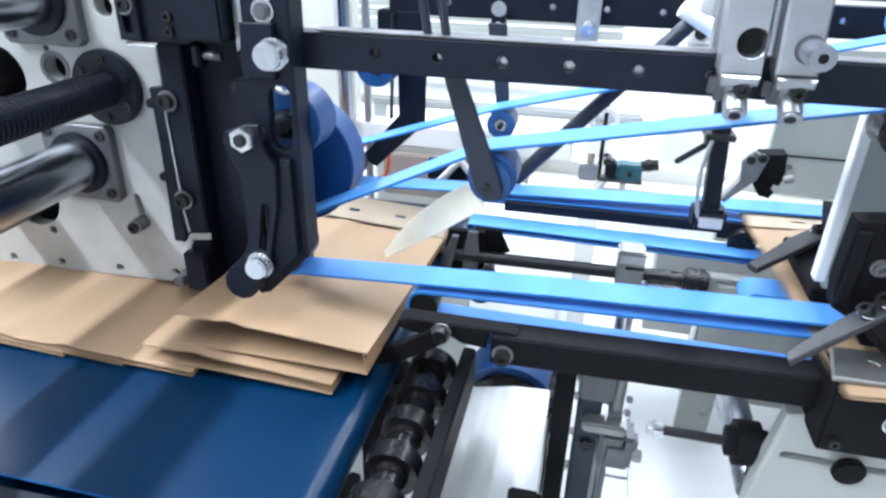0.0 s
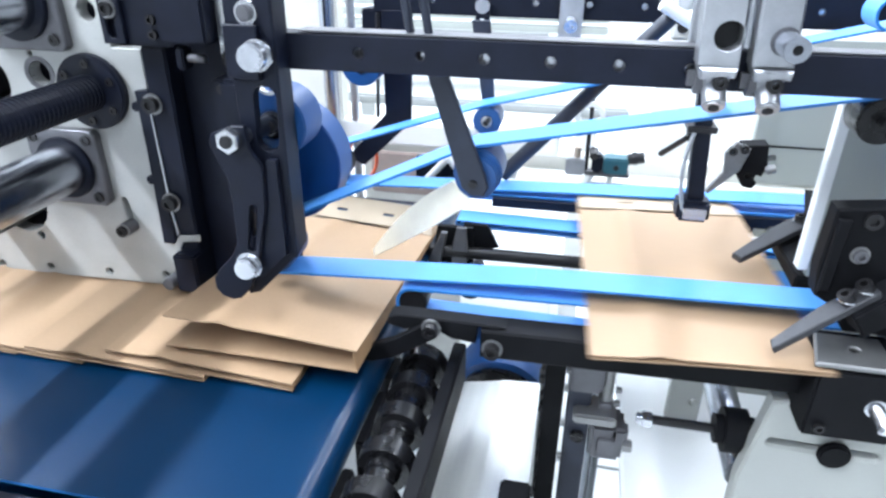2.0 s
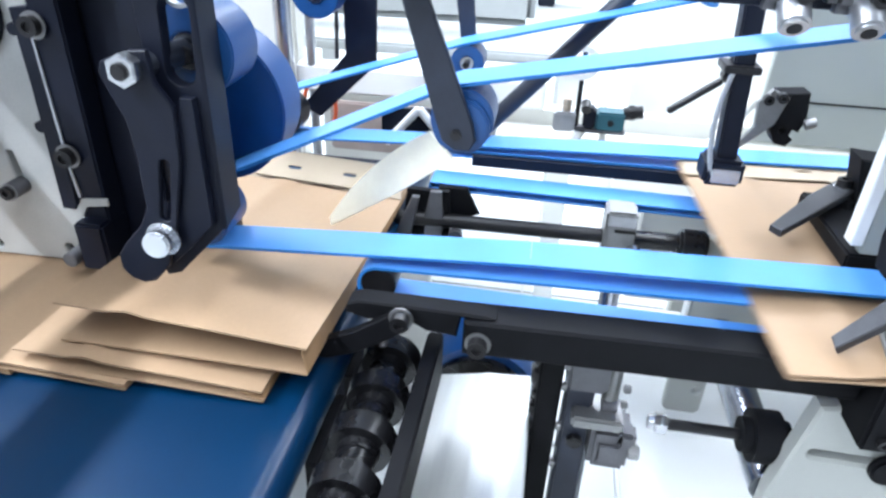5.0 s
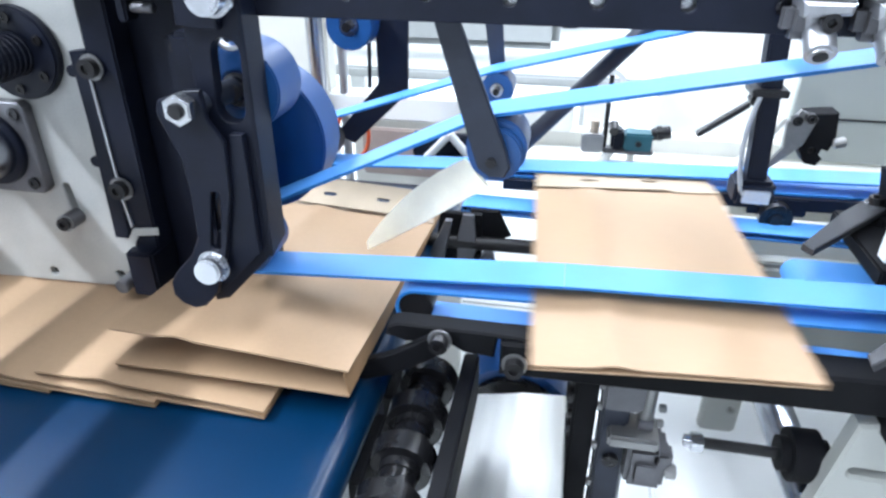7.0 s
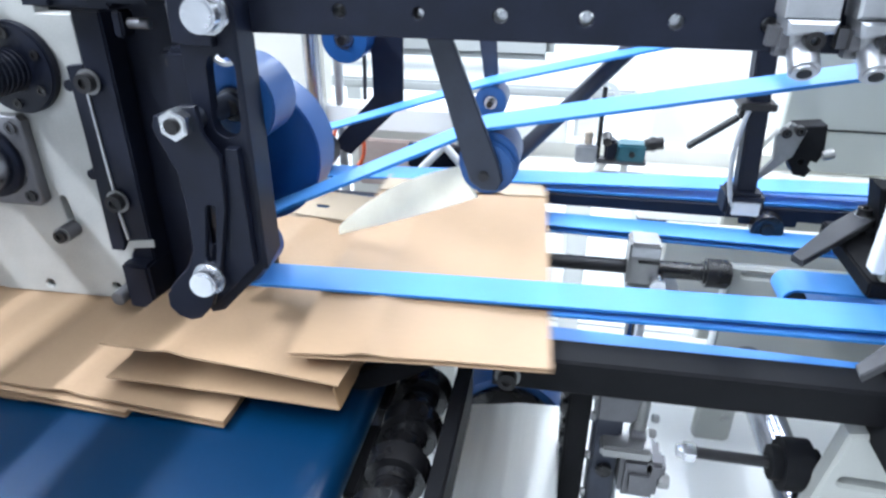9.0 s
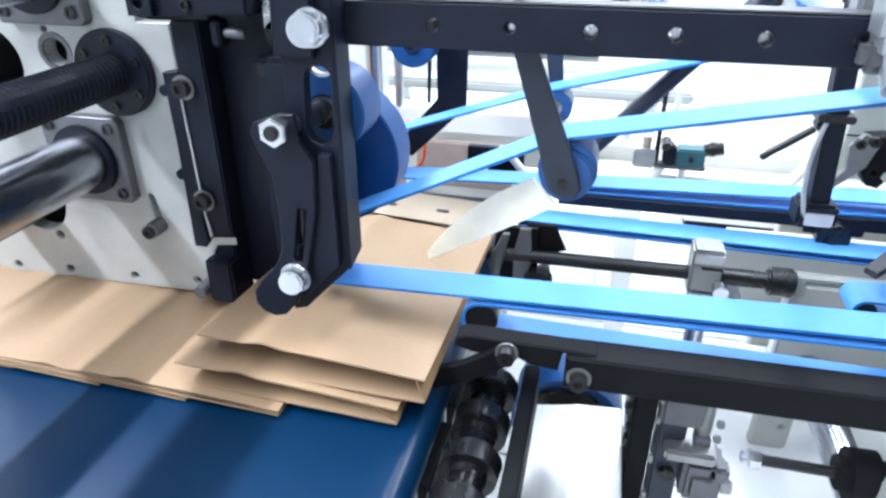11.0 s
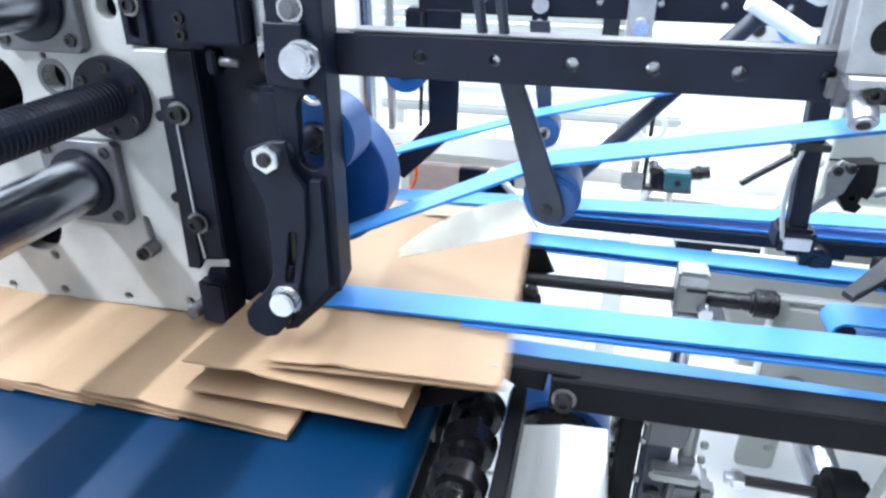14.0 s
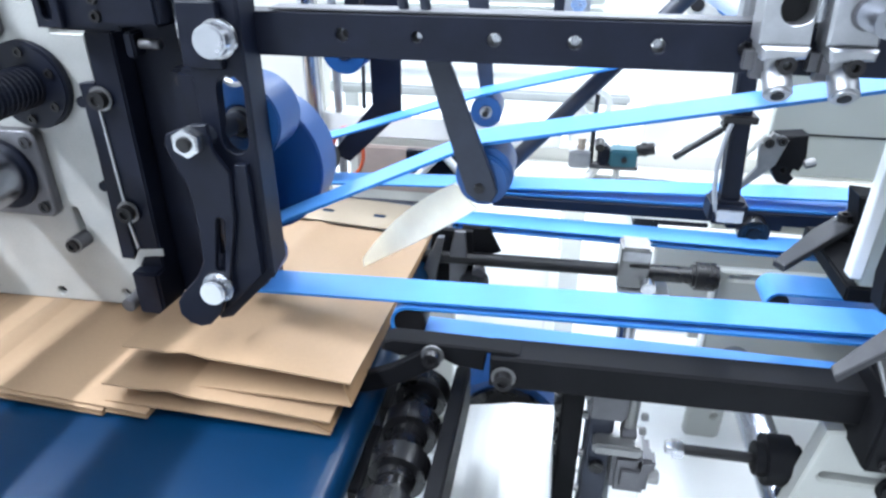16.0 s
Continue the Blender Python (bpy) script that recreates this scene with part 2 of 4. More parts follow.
def tube(points, r, seg=10):
    """A bent round bar or hose through points."""
    bm = bmesh.new()
    pts = [Vector(p) for p in points]
    rows = []
    for i, p in enumerate(pts):
        d = (pts[min(i + 1, len(pts) - 1)] - pts[max(i - 1, 0)]).normalized()
        u = d.cross(Vector((0.31, 0.2, 0.93))).normalized()
        v = d.cross(u)
        rows.append([bm.verts.new(p + r * (math.cos(a) * u + math.sin(a) * v)) for a in [2 * math.pi * k / seg for k in range(seg)]])
    for a, b in zip(rows, rows[1:]):
        for k in range(seg):
            bm.faces.new((a[k], a[(k + 1) % seg], b[(k + 1) % seg], b[k]))
    bm.faces.new(rows[0])
    bm.faces.new(rows[-1])
    return bm


def arc(p0, p1, p2, n=12):
    """Points of a quadratic curve."""
    p0, p1, p2 = Vector(p0), Vector(p1), Vector(p2)
    return [(1 - t) ** 2 * p0 + 2 * t * (1 - t) * p1 + t * t * p2 for t in [i / n for i in range(n + 1)]]


# ---- the hall ----
HALL = (-4.5, 13.0, -4.0, 6.0, 3.6)
x0, x1, y0, y1, zt = HALL
floor = single("floor", box(x0, x1, y0, y1, -0.12, 0.0, 0), GROUT, "pale square floor tiles with grey joints", "floor", "structure")
TILE = 0.6
tile_mesh = None
for i in range(-3, 4):
    for j in range(-2, 6):
        bm = box(0.004, TILE - 0.004, 0.004, TILE - 0.004, 0.0, 0.006, 0.002)
        if tile_mesh is None:
            t = part("tile", bm, FLOOR)
            tile_mesh = t.data
        else:
            bm.free()
            t = new("tile", tile_mesh)
        t.parent = floor
        t.location = (i * TILE, j * TILE, 0)
far_tiles = bmesh.new()
for i in range(-7, 21):
    for j in range(-6, 10):
        if not (-3 <= i < 4 and -2 <= j < 6):
            v = [far_tiles.verts.new((i * TILE + a * (TILE - 0.008) + 0.004, j * TILE + b * (TILE - 0.008) + 0.004, 0.006)) for a, b in ((0, 0), (1, 0), (1, 1), (0, 1))]
            far_tiles.faces.new(v)
part("tile", far_tiles, FLOOR, floor, kind="stuff")
single("wall_north", box(x0, x1, y1, y1 + 0.2, 0, zt, 0), WALL, "plain white plaster wall", "wall", "structure")
# Unseen walls and ceiling: greys limit the bounce, the white west wall adds some.
single("wall_south", box(x0, x1, y0 - 0.2, y0, 0, zt, 0), GREYWALL, "unseen plain grey wall", "wall", "structure")
single("wall_west", box(x0 - 0.2, x0, y0, y1, 0, zt, 0), WALL, "plain white plaster wall", "wall", "structure")
single("wall_east", box(x1, x1 + 0.2, y0, y1, 0, zt, 0), GREYWALL, "unseen plain grey wall", "wall", "structure")
single("ceiling", box(x0, x1, y0, y1, zt, zt + 0.15, 0), CEILING, "unseen dark grey ceiling with added tube lights", "ceiling", "structure")
# fittings drawn round the added lamps, all out of view
for lx, ly, ln, power, wide in LAMPS:
    fx = thing("ceiling_light", "unseen white ceiling fitting with bright tubes, added for light", "ceiling light", (lx, ly, 3.6), "ceiling lights")
    part("frame", box(lx - 0.2, lx + 0.2, ly - ln / 2 - 0.05, ly + ln / 2 + 0.05, 3.40, 3.6, 0.01), WHITE, fx)
    for k in (-0.1, 0.1):
        part("tube", rod((lx + k, ly - ln / 2, 3.37), (lx + k, ly + ln / 2, 3.37), 0.02), GLOW, fx, "glowing white tube")

# ---- front upper beam with its row of holes ----
beam = thing("upper_beam", "black painted steel beam with a row of threaded holes", "beam", (-0.25, 0.0, 1.033))
holes = [circle(-0.18 + 0.06 * k, 1.0515, 0.0052 if k != 1 else 0.0042, 14) for k in range(6)]
holes += [circle(0.30 + 0.06 * k, 1.0515, 0.0052, 14) for k in range(4)]
part("bar", plate([(-0.262, 1.0335), (0.70, 1.0355), (0.70, 1.0690), (-0.262, 1.0675)], holes, 0.0, 0.026, 0.0008), BLACK, beam)
for k in range(6):
    hx = -0.18 + 0.06 * k
    part("set_screw", rod((hx + 0.0006, 0.010, 1.0508), (hx + 0.0006, 0.02, 1.0508), 0.0034), ZINC if k > 0 else BLACK_STEEL, beam, "bright screw end inside the hole")
part("top_strip", box(-0.24, 0.70, 0.001, 0.025, 1.0692, 1.0705, 0.0004), GREYSTEEL, beam, "lighter grey upper face")

# ---- slotted hanging bracket with its adjusting arm ----
br = thing("belt_bracket", "black steel hanging bracket with slots and bright bolts", "bracket", (-0.27, -0.022, 0.80))
part("plate", plate([(-0.30, 1.16), (-0.299, 1.03), (-0.296, 0.96), (-0.30, 0.86), (-0.318, 0.80), (-0.313, 0.786), (-0.30, 0.79), (-0.260, 0.832), (-0.255, 0.838), (-0.2535, 0.90), (-0.2535, 1.08), (-0.254, 1.16)],
     [slot(-0.2680, 1.010, -0.2700, 0.968, 0.0118), slot(-0.2960, 0.893, -0.3005, 0.862, 0.0040), slot(-0.2765, 1.098, -0.2765, 1.125, 0.0065)], -0.026, -0.014, 0.001), BLACK, br)
part("flange", plate([(-0.0255, 0.838), (0.004, 0.846), (0.004, 1.16), (-0.0255, 1.16)], [], -0.0025, 0.0025, 0.001, m=Matrix.Translation((-0.2540, 0, 0)) @ Matrix.Rotation(radians(90), 4, "Z")), BLACK, br)
part("front_strip", plate([(-0.2985, 1.078), (-0.300, 1.03), (-0.285, 1.028), (-0.267, 1.028), (-0.2655, 1.078)], [], -0.034, -0.0265, 0.001), BLACK, br)
part("gusset", plate([(-0.312, 0.793), (-0.304, 0.7995), (-0.285, 0.818), (-0.2595, 0.845), (-0.2600, 0.950), (-0.270, 0.950), (-0.278, 0.90), (-0.292, 0.86)], [], -0.0343, -0.0262, 0.0004), BLACK, br)
arm = part("arm", plate([(-0.3265, 0.966), (-0.323, 0.975), (-0.313, 0.979), (-0.300, 0.984), (-0.286, 0.985), (-0.284, 0.962), (-0.272, 0.945), (-0.2745, 0.90), (-0.288, 0.84), (-0.302, 0.803), (-0.316, 0.788), (-0.327, 0.7845), (-0.338, 0.788), (-0.3455, 0.7965), (-0.3455, 0.810), (-0.3375, 0.8215), (-0.3195, 0.8405), (-0.311, 0.858), (-0.310, 0.90), (-0.312, 0.93), (-0.322, 0.953)],
     [slot(-0.2875, 0.898, -0.2955, 0.852, 0.0042)], -0.0405, -0.0345, 0.001), BLACK, br)
# bright bolts and nut
part("bolt_head", rod((-0.264, -0.055, 1.053), (-0.266, -0.034, 1.052), 0.0126, bevel=0.002), ZINC, br, "bright zinc-plated bolt head")
part("washer", ring((-0.266, -0.0375, 1.052), (-0.266, -0.0335, 1.052), 0.0150, 0.008), ZINC, br)
part("nut", hexhead((-0.300, -0.053, 0.972), (-0.300, -0.0405, 0.972), 0.0125), ZINC, br, "bright hexagon nut")
part("stud", rod((-0.300, -0.056, 0.972), (-0.300, 0.03, 0.972), 0.0062), BLACK_STEEL, br)
part("spacer", rod((-0.300, -0.034, 0.971), (-0.2800, 0.006, 0.975), 0.0095), GREYBAR, br)
part("bolt_head", rod((-0.298, -0.058, 0.8345), (-0.300, -0.0405, 0.832), 0.0112, bevel=0.002), ZINC, br, "bright low bolt head")
part("washer", ring((-0.300, -0.0425, 0.832), (-0.300, -0.0405, 0.832), 0.0148, 0.006), ZINC, br)
part("bearing_ring", ring((-0.2705, -0.013, 1.023), (-0.2705, -0.006, 1.023), 0.0135, 0.0108), ALU, br)
part("pin_head", rod((-0.2765, -0.034, 1.088), (-0.2765, -0.026, 1.088), 0.0075, bevel=0.002), GREYSTEEL, br)
part("washer", ring((-0.2765, -0.0285, 1.088), (-0.2765, -0.0258, 1.088), 0.0110, 0.006), ZINC, br)

# ---- blue rollers behind the bracket ----
def roller(name, label, x, z, r, y0, y1, group="belt rollers", hub=True, skin=None):
    skin = skin or BLUE
    t = thing(name, label, "roller", (x, (y0 + y1) / 2, z), group)
    bm = ring((x, y0, z), (x, y1, z), r, r * 0.42, seg=56)
    bmesh.ops.bevel(bm, geom=[e for e in bm.edges if abs(e.verts[0].co.y - e.verts[1].co.y) < 1e-6 and len(e.link_faces) == 2 and e.calc_face_angle(0) > 1.2], offset=0.0015, segments=2, affect="EDGES")
    part("tread", bm, skin, t)
    web = part("web", rod((x, y0 + (0.003 if hub else 0.0008), z), (x, y1 - 0.003, z), r * 0.5), skin, t)
    if hub:
        part("bearing", ring((x, y0 - 0.0005, z), (x, y0 + 0.006, z), r * 0.40, r * 0.19), CHROME, web, "bright bearing ring")
    part("axle", rod((x, y0 - 0.012, z), (x, y1 + 0.012, z), r * 0.19), BLACK_STEEL, t)
    return t


roller("drive_roller", "large dark blue plastic drive roller behind the bracket", -0.314, 0.902, 0.074, 0.088, 0.132, hub=False)
roller("idler_roller", "small blue plastic roller seen through the bracket slot", -0.2790, 0.974, 0.036, 0.006, 0.054)
roller("nose_roller", "blue belt roller behind the bracket tip", -0.315, 0.806, 0.0275, 0.040, 0.087)
roller("idler_roller", "blue idler roller on the hanging lever", -0.069, 0.926, 0.0262, 0.042, 0.086)
roller("idler_roller", "far blue idler roller with a bright bearing", -0.105, 0.891, 0.0215, 0.360, 0.405)
roller("idler_roller", "far blue roller hanging under the rear beam", -0.315, 0.957, 0.033, 0.40, 0.44)
roller("guide_roller", "dark roller at the end of the belt", 0.30, 1.004, 0.0215, 0.046, 0.084, hub=False, skin=RUBBER)
roller("guide_roller", "dark roller at the infeed end", 0.46, 0.831, 0.0285, 0.046, 0.084, hub=False, skin=RUBBER)

# ---- hanging lever and felt tongue ----
lever = thing("hanging_lever", "dark grey flat steel lever hanging from the beam", "lever", (-0.11, 0.033, 1.03))
part("bar", plate([(-0.130, 1.06), (-0.112, 1.06), (-0.0590, 0.928), (-0.0555, 0.914), (-0.060, 0.905), (-0.073, 0.9045), (-0.083, 0.912), (-0.089, 0.93)], [], 0.029, 0.036, 0.0012), GREYBAR, lever)
part("hub", rod((-0.069, 0.036, 0.922), (-0.069, 0.042, 0.922), 0.0235, bevel=0.003), BLUE, lever, "blue hub disc")
part("pin", rod((-0.0715, 0.026, 0.918), (-0.0715, 0.033, 0.918), 0.0045), BLACK_STEEL, lever)

tongue = thing("felt_tongue", "curved ivory felt hold-down tongue", "tongue", (-0.075, 0.06, 0.905))
bm = bmesh.new()
prev = None
for i in range(25):
    u = i / 24
    near = arc((-0.077, 0.054, 0.886), (-0.136, 0.110, 0.822), (-0.2255, 0.158, 0.7505), 24)[i]
    far = arc((-0.102, 0.075, 0.902), (-0.178, 0.150, 0.838), (-0.2285, 0.163, 0.7575), 24)[i]
    row = [bm.verts.new(near + (far - near) * k / 4 + Vector((0, 0, 0.0035 * math.sin(math.pi * u) * math.sin(math.pi * k / 4)))) for k in range(5)]
    if prev:
        for k in range(4):
            bm.faces.new((prev[k], prev[k + 1], row[k + 1], row[k]))
    prev = row
bm.normal_update()
bmesh.ops.solidify(bm, geom=bm.faces[:], thickness=0.003)
part("felt", bm, IVORY, tongue)

# ---- belts ----
RUN = []


def belt(label, rollers, ya, yb, thick=0.003, bow=0.0, split=()):
    """A belt round its rollers. bow: how far its lower run is carried up; split: where that run is parted, to be lifted by what passes under it."""
    pts = loop_path(rollers)
    k = max(range(len(pts) - 1), key=lambda n: pts[n + 1][0] - pts[n][0])
    (ax, az), (bx, bz) = pts[k], pts[k + 1]
    t = thing("drive_belt", label, "belt", (rollers[0][0], (ya + yb) / 2, rollers[0][1]), "flat blue belts")
    if split:
        part("strap", ribbon(pts[k + 1:] + pts[:k + 1], ya, yb, thick, closed=False), [BELT, BELT_EDGE], t)
        marks = [(x, az + (bz - az) * (x - ax) / (bx - ax)) for x in (ax, *split, bx)]
        for p, q in zip(marks, marks[1:]):
            piece = part("lower_strap", ribbon([p, q], ya, yb, thick, closed=False), [BELT, BELT_EDGE], t)
            RUN.append((piece, Vector((p[0], 0, p[1])) - BASE[t], Vector((q[0], 0, q[1])) - BASE[t]))
        return t
    if bow:
        pts[k + 1:k + 1] = [(ax + (bx - ax) * u, az + (bz - az) * u + bow * math.sin(math.pi * u)) for u in [i / 24 for i in range(1, 24)]]
    part("strap", ribbon(pts, ya, yb, thick), [BELT, BELT_EDGE], t)
    return t


near_belt = belt("flat sky-blue upper belt running over the lever idler", [(-0.315, 0.806, 0.030, 1), (0.46, 0.831, 0.030, 1), (0.30, 1.004, 0.024, 1), (-0.069, 0.926, 0.0285, 1)], 0.042, 0.086, split=(0.0, 0.30))
belt("flat sky-blue lower belt over the nose bar", [(-0.142, 0.7545, 0.0190, 1), (0.40, 0.7580, 0.0290, 1)], 0.042, 0.086)
belt("flat sky-blue far upper belt over the rear idler", [(-0.36, 0.798, 0.030, 1), (0.70, 0.835, 0.030, 1), (0.50, 1.045, 0.024, 1), (-0.105, 0.891, 0.0235, 1)], 0.360, 0.405, bow=0.0045)
belt("flat sky-blue far lower belt", [(-0.135, 0.7435, 0.0040, 1), (0.62, 0.7370, 0.0040, 1)], 0.304, 0.346, thick=0.0025)
belt("flat sky-blue far carrying belt under the upper one", [(-0.135, 0.7685, 0.0040, 1), (0.62, 0.7765, 0.0040, 1)], 0.3605, 0.402, thick=0.0025)
belt("short sky-blue infeed belt loop", [(0.246, 0.757, 0.0125, 1), (0.80, 0.760, 0.0125, 1)], 0.148, 0.192)
belt("sky-blue belt behind the beam", [(0.36, 1.075, 0.018, 1), (0.95, 1.085, 0.018, 1)], 0.24, 0.285)
for rx, rz, rr, ya, yb in ((0.246, 0.757, 0.0110, 0.150, 0.190), (-0.142, 0.7545, 0.0170, 0.044, 0.084), (-0.135, 0.7435, 0.0027, 0.306, 0.344), (0.40, 0.762, 0.0235, 0.044, 0.084), (-0.36, 0.798, 0.028, 0.362, 0.403)):
    single("end_roller", rod((rx, ya, rz), (rx, yb, rz), rr), BLACK_STEEL, "black steel roller inside a belt loop", "roller")

# ---- lower beam, nose and transfer wheels ----
low = thing("lower_beam", "black painted steel beam carrying the lower belt", "beam", (0.1, -0.011, 0.727))
part("bar", plate([(-0.052, 0.7275), (0.34, 0.7335), (0.34, 0.771), (-0.052, 0.7635)], [], -0.011, 0.024, 0.0025), MATT, low)
part("nose_arm", plate([(-0.160, 0.7540), (-0.158, 0.7640), (-0.148, 0.7685), (-0.060, 0.7685), (-0.035, 0.7675), (-0.024, 0.7655), (-0.03, 0.7635), (-0.055, 0.7635), (-0.058, 0.742), (-0.085, 0.744), (-0.10, 0.752), (-0.14, 0.749)], [], -0.006, 0.016, 0.0018), MATT, low, "rounded black nose arm")
part("swing_arm", plate([(-0.096, 0.760), (-0.106, 0.770), (-0.116, 0.764), (-0.150, 0.741), (-0.178, 0.728), (-0.192, 0.716), (-0.190, 0.706), (-0.176, 0.706), (-0.150, 0.716), (-0.120, 0.735), (-0.10, 0.750)], [], -0.016, -0.0065, 0.0012), MATT, low)
capscrew(low, -0.106, -0.016, 0.763, 0.0082, h=0.012)
capscrew(low, -0.038, -0.011, 0.742, 0.0088, h=0.011)
lr = thing("low_roller", "blue roller with a black face under the nose arm", "roller", (-0.045, 0.2, 0.51))
part("tread", ring((-0.045, 0.176, 0.512), (-0.045, 0.250, 0.512), 0.074, 0.05, seg=56), BLUE, lr)
part("face", rod((-0.045, 0.168, 0.512), (-0.045, 0.190, 0.512), 0.063, seg=48), RUBBER, lr, "black face disc")
part("axle", rod((-0.045, 0.150, 0.512), (-0.045, 0.30, 0.512), 0.012), BLACK_STEEL, lr)
part("hanger", box(-0.098, -0.078, 0.255, 0.265, 0.48, 0.60, 0.002), BLUE, lr, "blue painted hanger")
part("hanger", box(-0.004, 0.012, 0.255, 0.265, 0.48, 0.60, 0.002), BLUE, lr, "blue painted hanger")

wheels = thing("wheel_bar", "black bar with a row of glossy black transfer wheels", "wheel bar", (-0.118, -0.1, 0.68))
part("channel", box(-0.094, -0.078, -0.42, 0.060, 0.640, 0.695, 0.002), MATT, wheels)
for ya, yb in ((-0.42, -0.27), (-0.235, -0.135), (-0.10, -0.01), (0.015, 0.06)):
    part("guard", box(-0.172, -0.160, ya, yb, 0.58, 0.660, 0.002), MATT, wheels)
part("guard_rail", box(-0.170, -0.162, -0.42, 0.06, 0.575, 0.5795, 0.001), MATT, wheels)
part("axle", rod((-0.128, -0.40, 0.667), (-0.128, 0.06, 0.667), 0.012), RUBBER, wheels)
for k in range(8):
    wy = 0.036 - 0.055 * k
    bm = rod((-0.128, wy - 0.0190, 0.667), (-0.128, wy + 0.0190, 0.667), 0.0270, 0.0305, seg=48, bevel=0.009)
    part("wheel", bm, RUBBER, wheels)
    part("spacer", rod((-0.128, wy - 0.0365, 0.667), (-0.128, wy - 0.0185, 0.667), 0.0170), RUBBER, wheels)

# ---- wide blue delivery conveyor ----
conv = thing("delivery_conveyor", "wide dark blue delivery conveyor in a black frame", "conveyor", (-1.2, 0.1, 0.0))
part("belt", ribbon(loop_path([(-2.30, 0.677, 0.022, 1), (-0.190, 0.677, 0.022, 1)]), -0.255, 0.46, 0.003), [CONVEYOR, BELT_EDGE], conv, "smooth dark blue belt")
part("end_roller", rod((-0.190, -0.25, 0.677), (-0.190, 0.455, 0.677), 0.0195), GREYSTEEL, conv)
part("end_roller", rod((-2.30, -0.25, 0.677), (-2.30, 0.455, 0.677), 0.0195), GREYSTEEL, conv)
for ya in (-0.285, 0.465):
    part("side_rail", box(-2.34, -0.17, ya, ya + 0.025, 0.60, 0.694, 0.003), BLACK, conv)
    for xa in (-2.2, -1.2, -0.34):
        part("leg", box(xa, xa + 0.05, ya - 0.01, ya + 0.035, 0.0, 0.62, 0.003), BLACK, conv)

# ---- upper carriage: side plate, flanges, shafts ----
car = thing("carriage", "pale steel carriage plate with black flanges and shafts", "machine carriage", (-0.65, 0.11, 0.69))
outline = [(-0.90, 0.683), (-0.512, 0.693), (-0.505, 0.696), (-0.503, 0.743), (-0.484, 0.754), (-0.481, 0.767), (-0.508, 0.768), (-0.494, 0.978), (-0.494, 1.024), (-0.533, 1.024), (-0.534, 1.16), (-0.90, 1.16)]
scr = [(-0.523, 0.709), (-0.615, 0.7035), (-0.715, 0.700), (-0.80, 0.696), (-0.715, 0.752), (-0.815, 0.75)]
ho = [circle(a, b, 0.0058, 12) for a, b in scr] + [circle(-0.644, 0.988, 0.0155, 20), circle(-0.735, 0.972, 0.040, 28), circle(-0.652, 1.012, 0.0035, 10), circle(-0.557, 1.066, 0.0125, 16), slot(-0.563, 0.820, -0.560, 0.796, 0.0045), circle(-0.735, 0.80, 0.042, 28)]
part("plate", plate(outline, ho, 0.110, 0.130, 0.0012), PLATE, car, "scuffed pale steel plate")
for a, b in scr:
    part("recessed_screw", rod((a, 0.116, b), (a, 0.128, b), 0.0054), BLACK_STEEL, car)
part("bush", ring((-0.644, 0.109, 0.988), (-0.644, 0.118, 0.988), 0.0215, 0.0155), GREYSTEEL, car)
part("backing", box(-0.90, -0.50, 0.150, 0.165, 0.70, 1.16, 0.002), BLACK, car)
part("adjuster", rod((-0.558, 0.088, 0.785), (-0.558, 0.112, 0.785), 0.0095), GREYSTEEL, car)
capscrew(car, -0.558, 0.089, 0.785, 0.0075, washer=True)
# round flange and lead screw
part("round_flange", rod((-0.568, 0.098, 0.970), (-0.568, 0.110, 0.970), 0.047, seg=48, bevel=0.002), BLACK, car)
for k in range(6):
    a = radians(25 + 60 * k)
    capscrew(car, -0.568 + 0.036 * math.cos(a), 0.098, 0.970 + 0.036 * math.sin(a), 0.0052, washer=False, h=0.003)
bm = bmesh.new()
seg, turns, prevr = 20, 0, None
ry = 0.098
while ry > -0.62:
    for dr, dy in ((0.0225, 0.0), (0.0225, 0.0030), (0.0213, 0.0040), (0.0213, 0.0060)):
        row = [bm.verts.new((-0.568 + dr * math.cos(2 * math.pi * k / seg), ry - dy, 0.970 + dr * math.sin(2 * math.pi * k / seg))) for k in range(seg)]
        if prevr:
            for k in range(seg):
                bm.faces.new((prevr[k], prevr[(k + 1) % seg], row[(k + 1) % seg], row[k]))
        prevr = row
    ry -= 0.0070
part("lead_screw", bm, BLACK, car, "black threaded lead screw", smooth=False)
# square flange and chrome guide shaft
def square_flange(cx, cz, s):
    o = [(cx - s, cz - s + 0.006), (cx - s + 0.006, cz - s), (cx + s - 0.006, cz - s), (cx + s, cz - s + 0.006), (cx + s, cz + s - 0.006), (cx + s - 0.006, cz + s), (cx - s + 0.006, cz + s), (cx - s, cz + s - 0.006)]
    part("square_flange", plate(o, [], 0.096, 0.110, 0.0015), GREYSTEEL, car, "grey square bearing flange")
    part("seal", rod((cx, 0.090, cz), (cx, 0.0965, cz), s * 0.80), BLACK, car)
    for a in (-1, 1):
        for b in (-1, 1):
            capscrew(car, cx + a * s * 0.76, 0.096, cz + b * s * 0.76, 0.0068, washer=False, h=0.003)


square_flange(-0.628, 0.868, 0.052)
part("guide_shaft", rod((-0.628, -0.70, 0.868), (-0.628, 0.095, 0.868), 0.0325, seg=48), CHROME, car, "polished chrome guide shaft")
square_flange(-0.640, 1.075, 0.056)
part("guide_shaft", rod((-0.640, -0.70, 1.075), (-0.640, 0.095, 1.075), 0.0325, seg=48), CHROME, car, "polished chrome guide shaft")
part("shaft", rod((-0.76, 0.02, 0.80), (-0.76, 0.16, 0.80), 0.036, seg=40), BLACK_STEEL, car)
